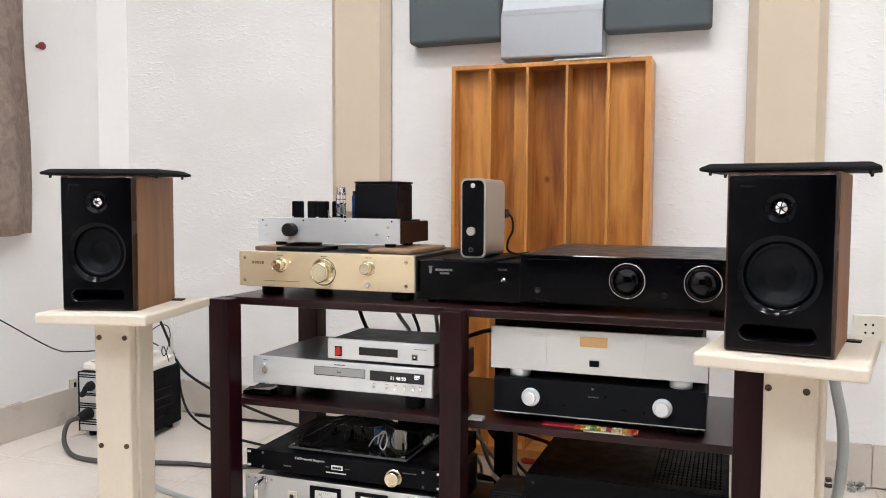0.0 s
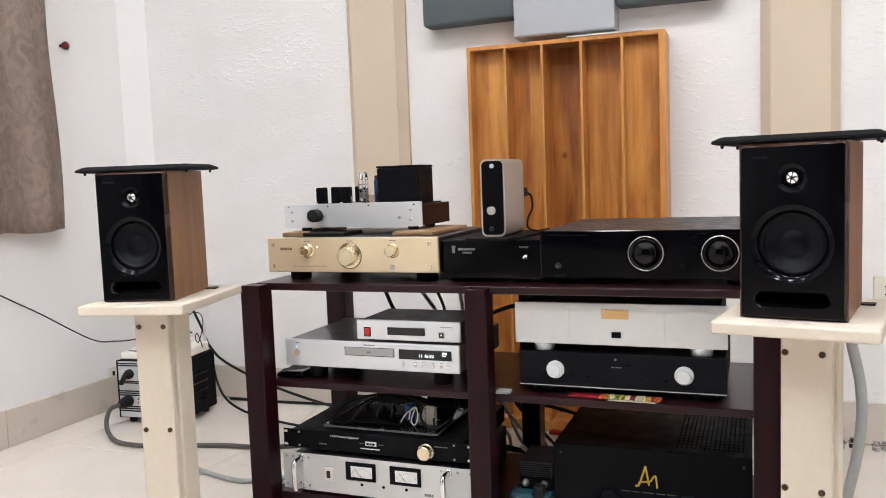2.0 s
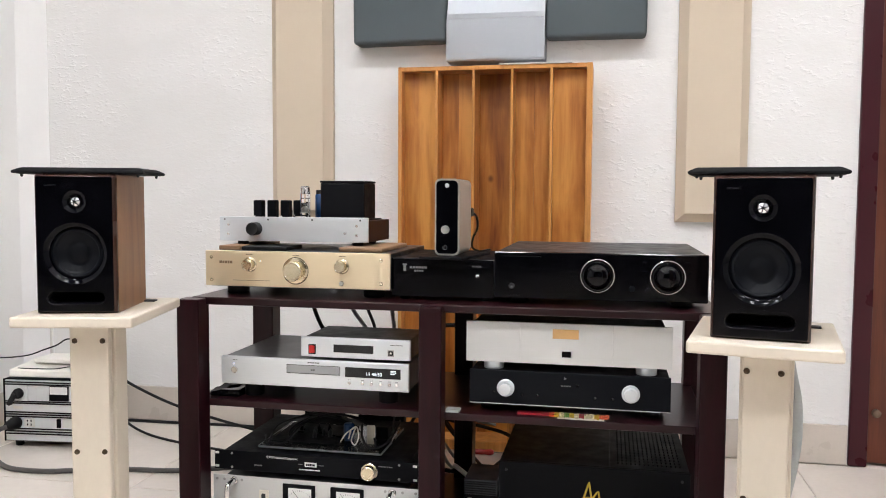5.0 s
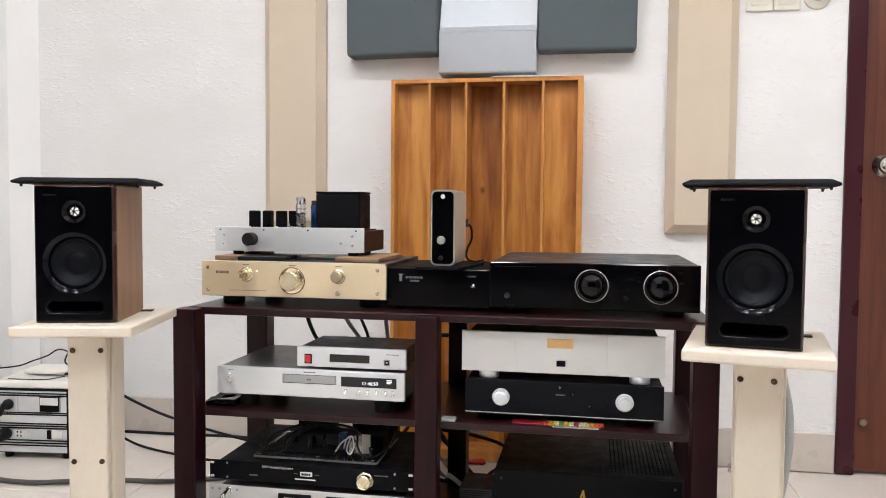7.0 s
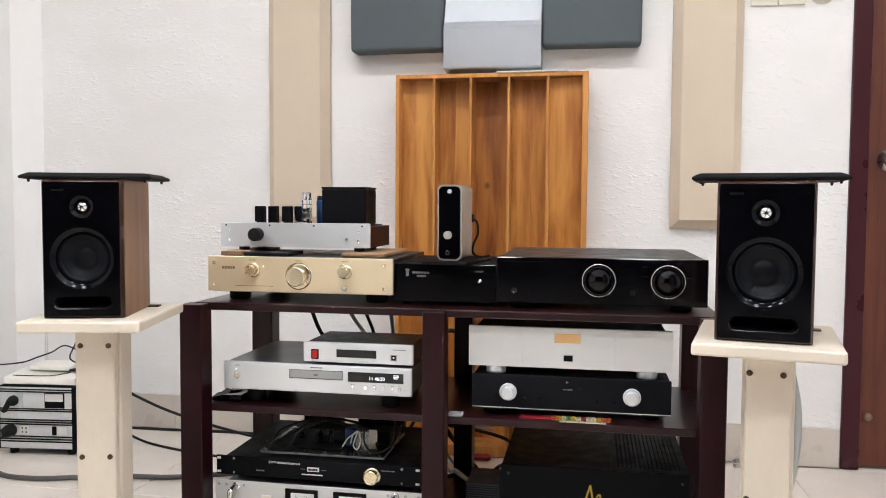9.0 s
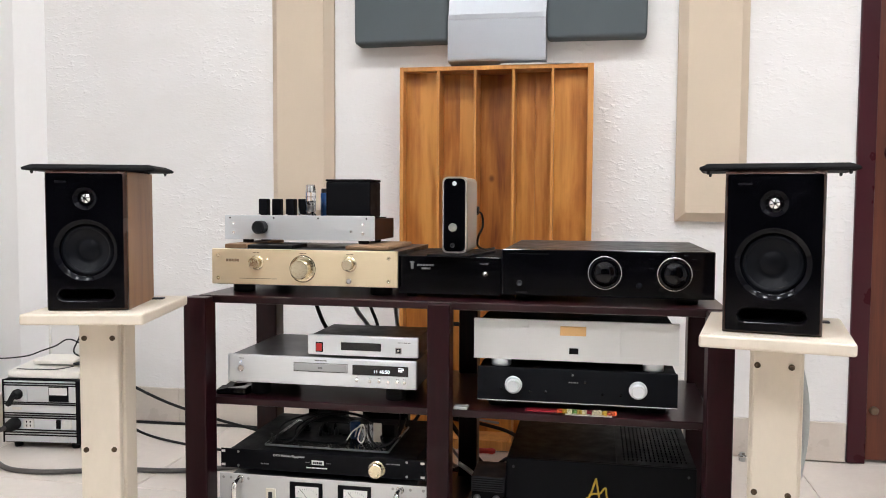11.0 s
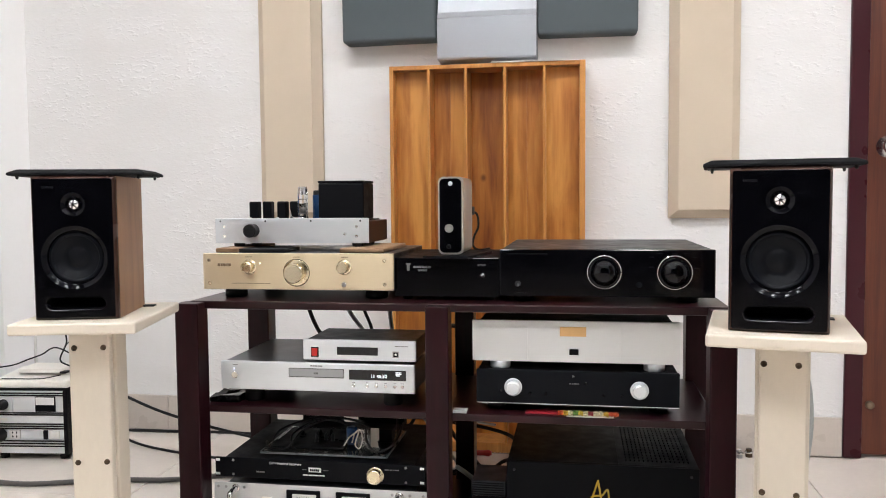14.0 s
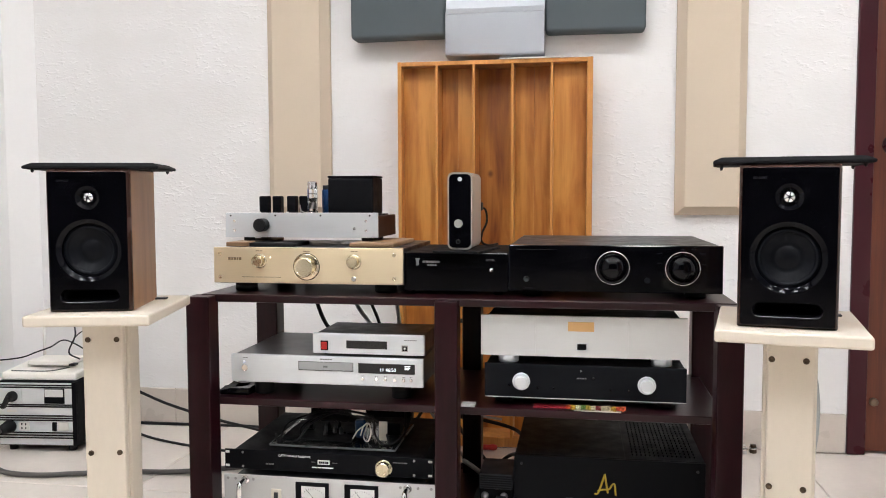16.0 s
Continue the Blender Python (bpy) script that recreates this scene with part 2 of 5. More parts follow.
M_SILVER = surf("brushed_silver", (0.69, 0.715, 0.73), 0.36, 0.55, vary=0.04, scale=5, fine=600, bump=0.05, stretch=(0.05, 1, 1))
M_PLAYER = surf("satin_aluminium", (0.52, 0.515, 0.475), 0.36, 0.8, vary=0.03, scale=5, fine=600, bump=0.04)
M_SILVERW = surf("satin_silver", (0.73, 0.735, 0.725), 0.42, 0.30, vary=0.03, scale=5, fine=600, bump=0.04, stretch=(0.05, 1, 1))
M_TRAY = surf("dull_silver", (0.36, 0.37, 0.375), 0.4, 0.6, vary=0.04, stretch=(0.05, 1, 1))
M_CHROME = surf("chrome", (0.80, 0.80, 0.80), 0.12, 1.0, vary=0.05, bump=0.0, rvar=0.05)
M_SCREW = surf("steel_screw", (0.35, 0.34, 0.33), 0.35, 0.9)
M_BRASSBOLT = surf("dark_bronze_bolt", (0.09, 0.06, 0.035), 0.4, 0.8)
M_BRONZE = surf("tarnished_bronze", (0.24, 0.17, 0.12), 0.35, 0.8)
M_WALNUTDK = wood("dark_walnut", (0.008, 0.0024, 0.0026), (0.020, 0.0055, 0.0055), 0.42, grain=(1, 10, 10), rand=0.1, spec=0.2)
M_WALSLAB = wood("oak_slab", (0.17, 0.085, 0.04), (0.42, 0.26, 0.145), 0.5, grain=(1, 10, 10), rand=0.2)
M_WHITEP = surf("white_plastic", (0.72, 0.70, 0.66), 0.4, vary=0.03)
M_WARMW = surf("warm_white_plastic", (0.86, 0.82, 0.745), 0.4, vary=0.03)
M_IVORY = surf("ivory_plastic", (0.70, 0.66, 0.56), 0.4, vary=0.03)
M_GREYCAB = surf("grey_rubber_cable", (0.075, 0.069, 0.064), 0.55, vary=0.1)
M_HOSE = surf("grey_conduit", (0.36, 0.375, 0.365), 0.5, vary=0.08)
M_RED = surf("red_plastic", (0.42, 0.015, 0.012), 0.3, vary=0.05)
M_MAROON = surf("dark_red_plastic", (0.17, 0.018, 0.018), 0.35, vary=0.06)
M_REDCARD = surf("red_card", (0.26, 0.012, 0.022), 0.45, vary=0.06)
M_GREENP = surf("green_print", (0.10, 0.22, 0.04), 0.45, vary=0.1)
M_BLUE = surf("blue_film", (0.02, 0.07, 0.20), 0.3, vary=0.1)
M_TEAL = surf("teal_plastic", (0.015, 0.06, 0.085), 0.4, vary=0.2)
M_YELLOW = surf("yellow_print", (0.50, 0.34, 0.03), 0.5, vary=0.1)
M_ORANGE = surf("orange_print", (0.52, 0.085, 0.03), 0.4, vary=0.3, scale=160)
M_CREAMP = surf("cream_print", (0.60, 0.55, 0.38), 0.4, vary=0.45, scale=220)
M_CURTAIN = surf("taupe_jacquard", (0.45, 0.355, 0.295), 0.85, vary=0.34, scale=26, fine=400, bump=0.5, stretch=(1, 1.3, 0.7), twist=1.6)
M_GLASS = glass("clear_glass")
M_ACRYL = glass("acrylic_sheet", (0.86, 0.92, 0.93), 0.06, 1.22)
M_FROST = surf("acrylic_cut_edge", (0.085, 0.098, 0.10), 0.3, vary=0.1)
M_TUBEIN = surf("valve_metal", (0.45, 0.45, 0.44), 0.3, 0.8)
M_SMOKE = surf("smoked_window", (0.006, 0.006, 0.007), 0.08, bump=0)
M_LAMPON = glow("lamp_diffuser", (0.975, 1.0, 1.05), LAMP)
M_DISPLAY = glow("display_glow", (0.85, 0.95, 1.0), 1.2)
M_LED = glow("blue_led", (0.35, 0.5, 1.0), 2.0)
M_LEDW = glow("warm_led", (1.0, 0.75, 0.4), 2.0)
M_PRINTW = surf("white_print", (0.75, 0.75, 0.73), 0.5, vary=0.03, bump=0)
M_PRINTG = surf("grey_print", (0.14, 0.14, 0.14), 0.5, vary=0.05, bump=0)
M_PRINTD = surf("faded_print", (0.0055, 0.0055, 0.007), 0.5, spec=0.1, vary=0.05, bump=0)
M_PRINTGD = surf("brown_print", (0.22, 0.15, 0.08), 0.5, vary=0.05, bump=0)
M_PEACH = surf("gold_badge", (0.72, 0.45, 0.20), 0.35, 0.5, vary=0.05)
M_METER = surf("meter_card", (0.72, 0.71, 0.69), 0.35, vary=0.04)
M_METERPANEL = surf("pale_grey_enamel", (0.58, 0.575, 0.56), 0.4, 0.15, vary=0.05, scale=8, fine=300)
M_PAPER = surf("paper", (0.72, 0.70, 0.66), 0.8, vary=0.04)


# ---- mesh helpers ----
def box(bm, x0, x1, y0, y1, z0, z1, bevel=0.0, seg=2):
    v = [bm.verts.new((x, y, z)) for z in (z0, z1) for y in (y0, y1) for x in (x0, x1)]
    f = [bm.faces.new([v[i] for i in q]) for q in ((0, 2, 3, 1), (4, 5, 7, 6), (0, 1, 5, 4), (2, 6, 7, 3), (0, 4, 6, 2), (1, 3, 7, 5))]
    if bevel:
        es = list({e for g in f for e in g.edges})
        bmesh.ops.bevel(bm, geom=es, offset=bevel, segments=seg, profile=0.5, affect="EDGES")
    return bm


def B(x0, x1, y0, y1, z0, z1, bevel=0.0, seg=2):
    return box(bmesh.new(), x0, x1, y0, y1, z0, z1, bevel, seg)


def lathe(bm, profile, at=(0, 0, 0), axis="y", seg=40, smooth=True):
    """Turns (radius, height) round an axis. For y the height runs along +y (away from the front)."""
    rings = []
    for r, h in profile:
        ring = []
        for i in range(seg if r > 1e-6 else 1):
            a = 2 * math.pi * i / seg
            c, s = r * math.cos(a), r * math.sin(a)
            p = (c, h, s) if axis == "y" else ((c, s, h) if axis == "z" else (h, c, s))
            ring.append(bm.verts.new(Vector(p) + Vector(at)))
        rings.append(ring)
    for a, b in zip(rings, rings[1:]):
        for i in range(seg):
            j = (i + 1) % seg
            q = []
            for v in (a[i % len(a)], a[j % len(a)], b[j % len(b)], b[i % len(b)]):
                if v not in q:
                    q.append(v)
            if len(q) > 2:
                g = bm.faces.new(q)
                g.smooth = smooth
    return bm


def LT(profile, at=(0, 0, 0), axis="y", seg=40, smooth=True):
    return lathe(bmesh.new(), profile, at, axis, seg, smooth)


def knob(r, length, at, lip=0.0008, seg=40):
    """A turned knob that stands out towards -y from at."""
    return LT([(r, 0), (r, -length + lip), (r - lip, -length), (r * 0.86, -length), (r * 0.82, -length + 0.0006), (0, -length + 0.0006)], at, "y", seg, False)


def spline(pts, n=8):
    p = [Vector(q) for q in pts]
    p = [2 * p[0] - p[1]] + p + [2 * p[-1] - p[-2]]
    out = []
    for i in range(1, len(p) - 2):
        for k in range(n):
            t = k / n
            a, b, c, d = p[i - 1:i + 3]
            out.append(0.5 * ((2 * b) + (c - a) * t + (2 * a - 5 * b + 4 * c - d) * t * t + (3 * b - a - 3 * c + d) * t ** 3))
    return out + [p[-2]]


def tube(bm, pts, r, seg=10, n=8):
    path = spline(pts, n)
    up = Vector((0.13, 0.31, 0.94)).normalized()
    rings = []
    for i, q in enumerate(path):
        d = (path[min(i + 1, len(path) - 1)] - path[max(i - 1, 0)]).normalized()
        u = d.cross(up)
        if u.length < 0.05:
            u = d.cross(Vector((1, 0, 0)))
        u.normalize()
        w = d.cross(u)
        rings.append([bm.verts.new(q + r * (math.cos(a) * u + math.sin(a) * w)) for a in (2 * math.pi * k / seg for k in range(seg))])
    for a, b in zip(rings, rings[1:]):
        for k in range(seg):
            bm.faces.new((a[k], a[(k + 1) % seg], b[(k + 1) % seg], b[k])).smooth = True
    bm.faces.new(rings[0])
    bm.faces.new(rings[-1][::-1])
    return bm


def mesh_of(name, bm, material):
    bmesh.ops.recalc_face_normals(bm, faces=bm.faces)
    me = bpy.data.meshes.new(name)
    bm.to_mesh(me)
    bm.free()
    for m in (material if isinstance(material, (list, tuple)) else [material]):
        me.materials.append(m)
    return me


def part(name, bm, material, parent=None, label="", kind=""):
    ob = new(name, mesh_of(name, bm, material))
    ob.parent = parent
    return tagged(ob, label, "", "", kind)


def thing(name, at, label, category, turn=0.0, group="", kind=""):
    ob = new(name)
    ob.empty_display_size = 0.05
    ob.matrix_basis = pose(*at, 0, 0, turn)
    return tagged(ob, label, category, group, kind)


def solo(name, bm, material, label, category, group="", kind="", at=(0, 0, 0), turn=0.0):
    ob = part(name, bm, material, None, label, kind)
    ob.matrix_basis = pose(*at, 0, 0, turn)
    return tagged(ob, "", category, group)


def words(text, size, at, material, parent, name="lettering", squeeze=1.0):
    """Flat lettering on a front, read from -y; at is the left end of its baseline."""
    cu = bpy.data.curves.new(name, "FONT")
    cu.body, cu.size, cu.extrude = text, size, 0.0001
    tmp = bpy.data.objects.new(name, cu)
    scene.collection.objects.link(tmp)
    bpy.context.view_layer.update()
    me = bpy.data.meshes.new_from_object(tmp.evaluated_get(bpy.context.evaluated_depsgraph_get()))
    bpy.data.objects.remove(tmp)
    me.transform(pose(*at, 90) @ Matrix.Diagonal((squeeze, 1, 1, 1)))
    me.materials.clear()
    me.materials.append(material)
    ob = new(name, me)
    ob.parent = parent
    return ob


def bars(x, z, y, sizes, h, material, parent, gap=0.0012, name="print"):
    bm = bmesh.new()
    for w in sizes:
        box(bm, x, x + w, y - 0.0004, y + 0.0002, z, z + h)
        x += w + gap
    return part(name, bm, material, parent)


def holed_plate(bm, outline, holes, y):
    """A flat front at y with the given outline and holes, as loops of (x, z)."""
    es = []
    for loop in [outline] + holes:
        vs = [bm.verts.new((x, y, z)) for x, z in loop]
        es += [bm.edges.new((vs[i], vs[(i + 1) % len(vs)])) for i in range(len(vs))]
    bmesh.ops.triangle_fill(bm, use_beauty=True, use_dissolve=False, edges=es)
    return bm


def circle(cx, cz, r, n=40):
    return [(cx + r * math.cos(2 * math.pi * i / n), cz + r * math.sin(2 * math.pi * i / n)) for i in range(n)]


def slot(cx, cz, w, h, r, n=6):
    out = []
    for sx, sz, a0 in ((1, 1, 0), (-1, 1, 90), (-1, -1, 180), (1, -1, 270)):
        for k in range(n + 1):
            a = radians(a0 + 90 * k / n)
            out.append((cx + sx * (w / 2 - r) + r * math.cos(a), cz + sz * (h / 2 - r) + r * math.sin(a)))
    return out


# ---- room ----
XL, XR, YB, YF, H = -2.17, 2.3, 2.45, -5.6, 2.75
DX0, DX1, DTOP = 0.586, 1.42, 2.06


def structure(name, bm, material, label, category):
    return tagged(part(name, bm, material, None, label, "structure"), "", category)


bm = box(bmesh.new(), -2.115, DX0 - 0.051, YB, YB + 0.14, 0, H)
box(bm, DX1 + 0.043, XR, YB, YB + 0.14, 0, H)
box(bm, DX0 - 0.051, DX1 + 0.043, YB, YB + 0.14, DTOP + 0.043, H)
structure("wall_north", bm, M_STUCCO, "white trowelled plaster wall with raised smears", "wall")
bm = box(bmesh.new(), XL - 0.14, XL, YF, 2.36, 0, H)
structure("wall_west", bm, M_PAINT, "smooth white painted wall beside the curtain", "wall")
bm = bmesh.new()
lo = [bm.verts.new((x, y, 0)) for x, y in ((XL, 2.36), (-2.115, YB), (-2.115, YB + 0.14), (XL - 0.14, YB + 0.14), (XL - 0.14, 2.36))]
hi = [bm.verts.new((v.co.x, v.co.y, H)) for v in lo]
for i in range(5):
    bm.faces.new((lo[i], lo[(i + 1) % 5], hi[(i + 1) % 5], hi[i]))
bm.faces.new(lo), bm.faces.new(hi[::-1])
structure("wall_corner", bm, M_PAINT, "smooth white chamfered corner between the walls", "wall")
structure("wall_east", B(XR, XR + 0.14, YF, YB + 0.14, 0, H), M_PAINT, "plain white painted wall", "wall")
# unseen end wall, added far back and dark to darken glossy fronts
structure("unseen_south_wall", B(XL - 0.14, XR + 0.14, YF - 0.14, YF, 0, H), M_REFLDARK, "unseen dark grey wall added to keep gloss reflections dark", "wall")
structure("ceiling", B(XL - 0.14, XR + 0.14, YF - 0.14, YB + 0.14, H, H + 0.1), M_CEIL, "plain white ceiling", "ceiling")
floor = structure("floor", B(XL - 0.14, XR + 0.14, YF - 0.14, YB + 0.14, -0.06, -0.003), M_GROUT, "glossy cream tiled floor with thin joints", "floor")

# ceiling lamps in two rows
for i, x in enumerate((-1.62, -0.76, 0.10, 0.96)):
    for y in (-0.75, 0.80):
        lamp = thing("ceiling_light", (x, y, H), "square white ceiling light, switched on", "lamp", group="ceiling lights")
        bm = bmesh.new()
        for a, b, c, d in ((-0.125, 0.125, -0.125, -0.11), (-0.125, 0.125, 0.11, 0.125), (-0.125, -0.11, -0.11, 0.11), (0.11, 0.125, -0.11, 0.11)):
            box(bm, a, b, c, d, -0.022, 0)
        part("lamp_frame", bm, M_WHITEP, lamp)
        part("diffuser", B(-0.11, 0.11, -0.11, 0.11, -0.016, -0.004), M_LAMPON, lamp, "glowing white diffuser")

# door with its frame
bm = box(bmesh.new(), DX0 - 0.051, DX0, YB - 0.012, YB + 0.12, 0, DTOP + 0.043, 0.003)
box(bm, DX1, DX1 + 0.043, YB - 0.012, YB + 0.12, 0, DTOP + 0.043, 0.003)
box(bm, DX0, DX1, YB - 0.012, YB + 0.12, DTOP, DTOP + 0.043, 0.003)
door = thing("door_1", (0, 0, 0), "closed reddish brown veneered door in a maroon frame", "door", kind="structure")
part("door_frame", bm, M_DFRAME, door, "glossy maroon painted frame")
part("door_leaf", B(DX0 + 0.003, DX1 - 0.003, YB + 0.012, YB + 0.05, 0.006, DTOP - 0.003, 0.002), M_DOOR, door)
part("doorknob", LT([(0.032, 0), (0.032, -0.006), (0.014, -0.009), (0.012, -0.03), (0.022, -0.036), (0.028, -0.048), (0.026, -0.062), (0.018, -0.070), (0, -0.072)], (0.645, YB + 0.012, 0.92)), M_CHROME, door, "round steel doorknob")
part("keyhole", LT([(0.006, -0.073), (0.006, -0.0745), (0, -0.0745)], (0.645, YB + 0.012, 0.92)), M_SCREW, door)
part("door_stop", LT([(0.012, 0), (0.012, -0.010), (0.010, -0.014), (0.0, -0.015)], (0.612, YB + 0.012, 0.157)), M_BRONZE, door, "small tarnished metal stud")
bm = bmesh.new()
for z in (0.62, 1.6):
    box(bm, DX0 - 0.002, DX0 + 0.0028, YB + 0.002, YB + 0.011, z, z + 0.03)
part("hinge", bm, M_SCREW, door)

# ---- on the back wall ----
def sound_panel(x0, x1, z0, z1, deep, inset):
    """A cloth panel with a sloping border round a flat face."""
    t = thing("acoustic_panel", (0, 0, 0), "tall beige cloth sound panel on the plaster wall", "acoustic panel", 0, "beige wall panels")
    a = [(x0, YB - 0.001, z0), (x1, YB - 0.001, z0), (x1, YB - 0.001, z1), (x0, YB - 0.001, z1)]
    k = [(x, YB - deep * 0.35, z) for x, _, z in a]
    c = [(x + (inset if x == x0 else -inset), YB - deep, z + (inset if z == z0 else -inset)) for x, _, z in a]
    bm = bmesh.new()
    loops = [[bm.verts.new(p) for p in q] for q in (a, k, c)]
    for p, q in zip(loops, loops[1:]):
        for i in range(4):
            bm.faces.new((p[i], p[(i + 1) % 4], q[(i + 1) % 4], q[i]))
    part("border", bm, M_BEIGE, t)
    bm = box(bmesh.new(), x0 + inset - 0.001, x1 - inset + 0.001, YB - deep - 0.0015, YB - deep + 0.006, z0 + inset - 0.001, z1 - inset + 0.001, 0.0012, 2)
    part("face", bm, M_BEIGE, t)


for x0, x1 in ((-1.265, -1.055), (0.025, 0.228)):
    sound_panel(x0, x1, 0.715, 2.35, 0.042, 0.026)


def cushion(x0, x1, z0, z1, y0, y1, lean=0.0):
    bm = box(bmesh.new(), x0, x1, y0, y1, z0, z1, 0.012, 4)
    for f in bm.faces:
        f.smooth = True
    if lean:
        bmesh.ops.rotate(bm, verts=bm.verts, cent=((x0 + x1) / 2, y1, z0), matrix=Matrix.Rotation(radians(lean), 3, "Y"))
    return bm


solo("acoustic_panel", cushion(-0.968, -0.670, 1.264, 1.85, 2.375, YB - 0.001, -0.5), M_GREYFAB, "slate grey cloth sound panel high on the wall", "acoustic panel", "grey wall panels")
solo("acoustic_panel", cushion(-0.366, -0.070, 1.264, 1.85, 2.378, YB - 0.001, 0.3), M_GREYFAB, "slate grey cloth sound panel high on the wall", "acoustic panel", "grey wall panels")

# folded silver sheet between them
sil = thing("silver_panel", (0, 0, 0), "folded silver grey sheet panel on the plaster wall", "wall panel")
for nm, sec in (("lower_sheet", [(2.449, 1.199), (2.372, 1.201), (2.368, 1.206), (2.366, 1.325), (2.449, 1.325)]), ("upper_sheet", [(2.449, 1.3255), (2.366, 1.3255), (2.378, 1.345), (2.430, 1.50), (2.449, 1.60)])):
    bm = bmesh.new()
    ring = [[bm.verts.new((x, y, z)) for y, z in sec] for x in (-0.667, -0.3675)]
    for i in range(len(sec)):
        k = (i + 1) % len(sec)
        bm.faces.new((ring[0][i], ring[0][k], ring[1][k], ring[1][i]))
    bm.faces.new(ring[0]), bm.faces.new(ring[1][::-1])
    part(nm, bm, M_SILVERP, sil)

# teak diffuser leaning on the wall
dif = thing("wooden_diffuser", (0, 0, 0), "tall teak sound diffuser with five open wells", "sound diffuser")
DXA, DXB, DY, DZ = -0.808, -0.223, 2.325, 1.180
part("side_rail", B(DXA, DXA + 0.012, DY, 2.444, 0.0, DZ, 0.0015), M_TEAKEDGE, dif)
part("side_rail", B(DXB - 0.017, DXB, DY, 2.444, 0.0, DZ, 0.0015), M_TEAKEDGE, dif)
part("top_rail", B(DXA + 0.012, DXB - 0.017, DY + 0.0005, 2.444, DZ - 0.013, DZ - 0.0005, 0.0015), M_TEAKEDGE, dif)
part("bottom_rail", B(DXA + 0.012, DXB - 0.017, DY + 0.0005, 2.444, 0.004, 0.036, 0.0015), M_TEAKEDGE, dif)
cuts = [DXA + 0.012, -0.688, -0.575, -0.459, -0.342, DXB - 0.017]
deep = [0.042, 0.078, 0.102, 0.074, 0.036]
random.seed(5)
for i in range(5):
    a, b = cuts[i] + (0.004 if i else 0), cuts[i + 1] - (0.004 if i < 4 else 0)
    if i:
        part("divider", B(cuts[i] - 0.004, cuts[i] + 0.004, DY + 0.001, 2.44, 0.036, DZ - 0.013, 0.001), M_TEAKEDGE, dif)
    k = 2 if i in (1, 3) else 1
    w = [random.uniform(0.8, 1.25) for _ in range(k)]
    x = a
    for j in range(k):
        x2 = x + (b - a) * w[j] / sum(w)
        part("stave", B(x, x2 - 0.0004, DY + deep[i] + random.uniform(0, 0.0006), 2.44, 0.036, DZ - 0.013), M_TEAK, dif)
        x = x2
solo("paper_sheet", B(-0.498, -0.285, 2.321, 2.43, DZ, DZ + 0.0035), M_PAPER, "thin white card lying on the wooden diffuser", "paper")

# switches and sockets
sw = thing("light_switch", (0, YB, 0), "ivory double wall switch plate", "light switch")
for i, x in enumerate((0.247, 0.3245)):
    part("plate", B(x, x + 0.0755, -0.009, 0, 1.377, 1.463, 0.003), M_IVORY, sw)
    part("rocker", B(x + 0.014, x + 0.0615, -0.0125, -0.009, 1.393, 1.447, 0.0015), M_IVORY, sw)
dial = thing("wall_dial", (0.447, YB, 1.415), "round ivory wall knob beside the switches", "dimmer")
part("plate", LT([(0.038, 0), (0.038, -0.006), (0.034, -0.009), (0, -0.009)]), M_IVORY, dial)
part("knob", knob(0.016, 0.014, (0, -0.009, 0)), M_IVORY, dial)


def socket(at, turn, w, h):
    s = thing("wall_socket", at, "ivory wall socket with four pin holes", "socket", turn, "wall sockets")
    part("plate", B(-w / 2, w / 2, -0.009, 0, -h / 2, h / 2, 0.003), M_IVORY, s)
    for x in (-0.009, 0.009):
        for z in (-0.011, 0.011):
            part("pin_hole", LT([(0.0032, 0), (0.0032, -0.0005), (0, -0.0005)], (x, -0.0091, z), seg=12), M_BLACK, s)
    return s


socket((0.353, YB, 0.437), 0, 0.080, 0.076)
s2 = thing("wall_socket", (XL, 2.213, 0.122), "small ivory socket low on the white wall", "socket", 90)
part("plate", B(-0.022, 0.022, -0.008, 0, -0.027, 0.027, 0.002), M_IVORY, s2)
part("pin_hole", B(-0.006, 0.006, -0.0085, -0.007, -0.013, 0.013), M_BLACK, s2)

# curtain and its tieback stud on the west wall
bm = bmesh.new()
ny, nz = 90, 24
grid = []
for j in range(nz + 1):
    z = 0.665 + (2.45 - 0.665) * j / nz
    row = []
    for i in range(ny + 1):
        u = i / ny
        y = 0.75 + (2.0 - 0.75) * u + 0.012 * math.sin(j * 0.5) * u
        fold = 0.026 * math.sin(u * 34 + 0.9 + 0.25 * math.sin(j * 0.4)) + 0.007 * math.sin(u * 83 + j * 0.15)
        row.append(bm.verts.new((XL + 0.055 + fold, y, z + (0.004 * math.sin(u * 40) if j == 0 else 0))))
    grid.append(row)
for j in range(nz):
    for i in range(ny):
        bm.faces.new((grid[j][i], grid[j][i + 1], grid[j + 1][i + 1], grid[j + 1][i])).smooth = True
bmesh.ops.solidify(bm, geom=bm.faces[:], thickness=0.004)
cur = thing("curtain", (0, 0, 0), "taupe patterned fabric curtain hanging in folds", "curtain")
part("cloth", bm, M_CURTAIN, cur)
part("rod", LT([(0.0, 0.65), (0.011, 0.65), (0.011, 2.06), (0.0, 2.06)], (XL + 0.055, 0, 2.45), "y", 16), M_SCREW, cur)
for y in (0.72, 2.03):
    part("bracket", B(XL, XL + 0.06, y - 0.008, y + 0.008, 2.442, 2.458), M_SCREW, cur)
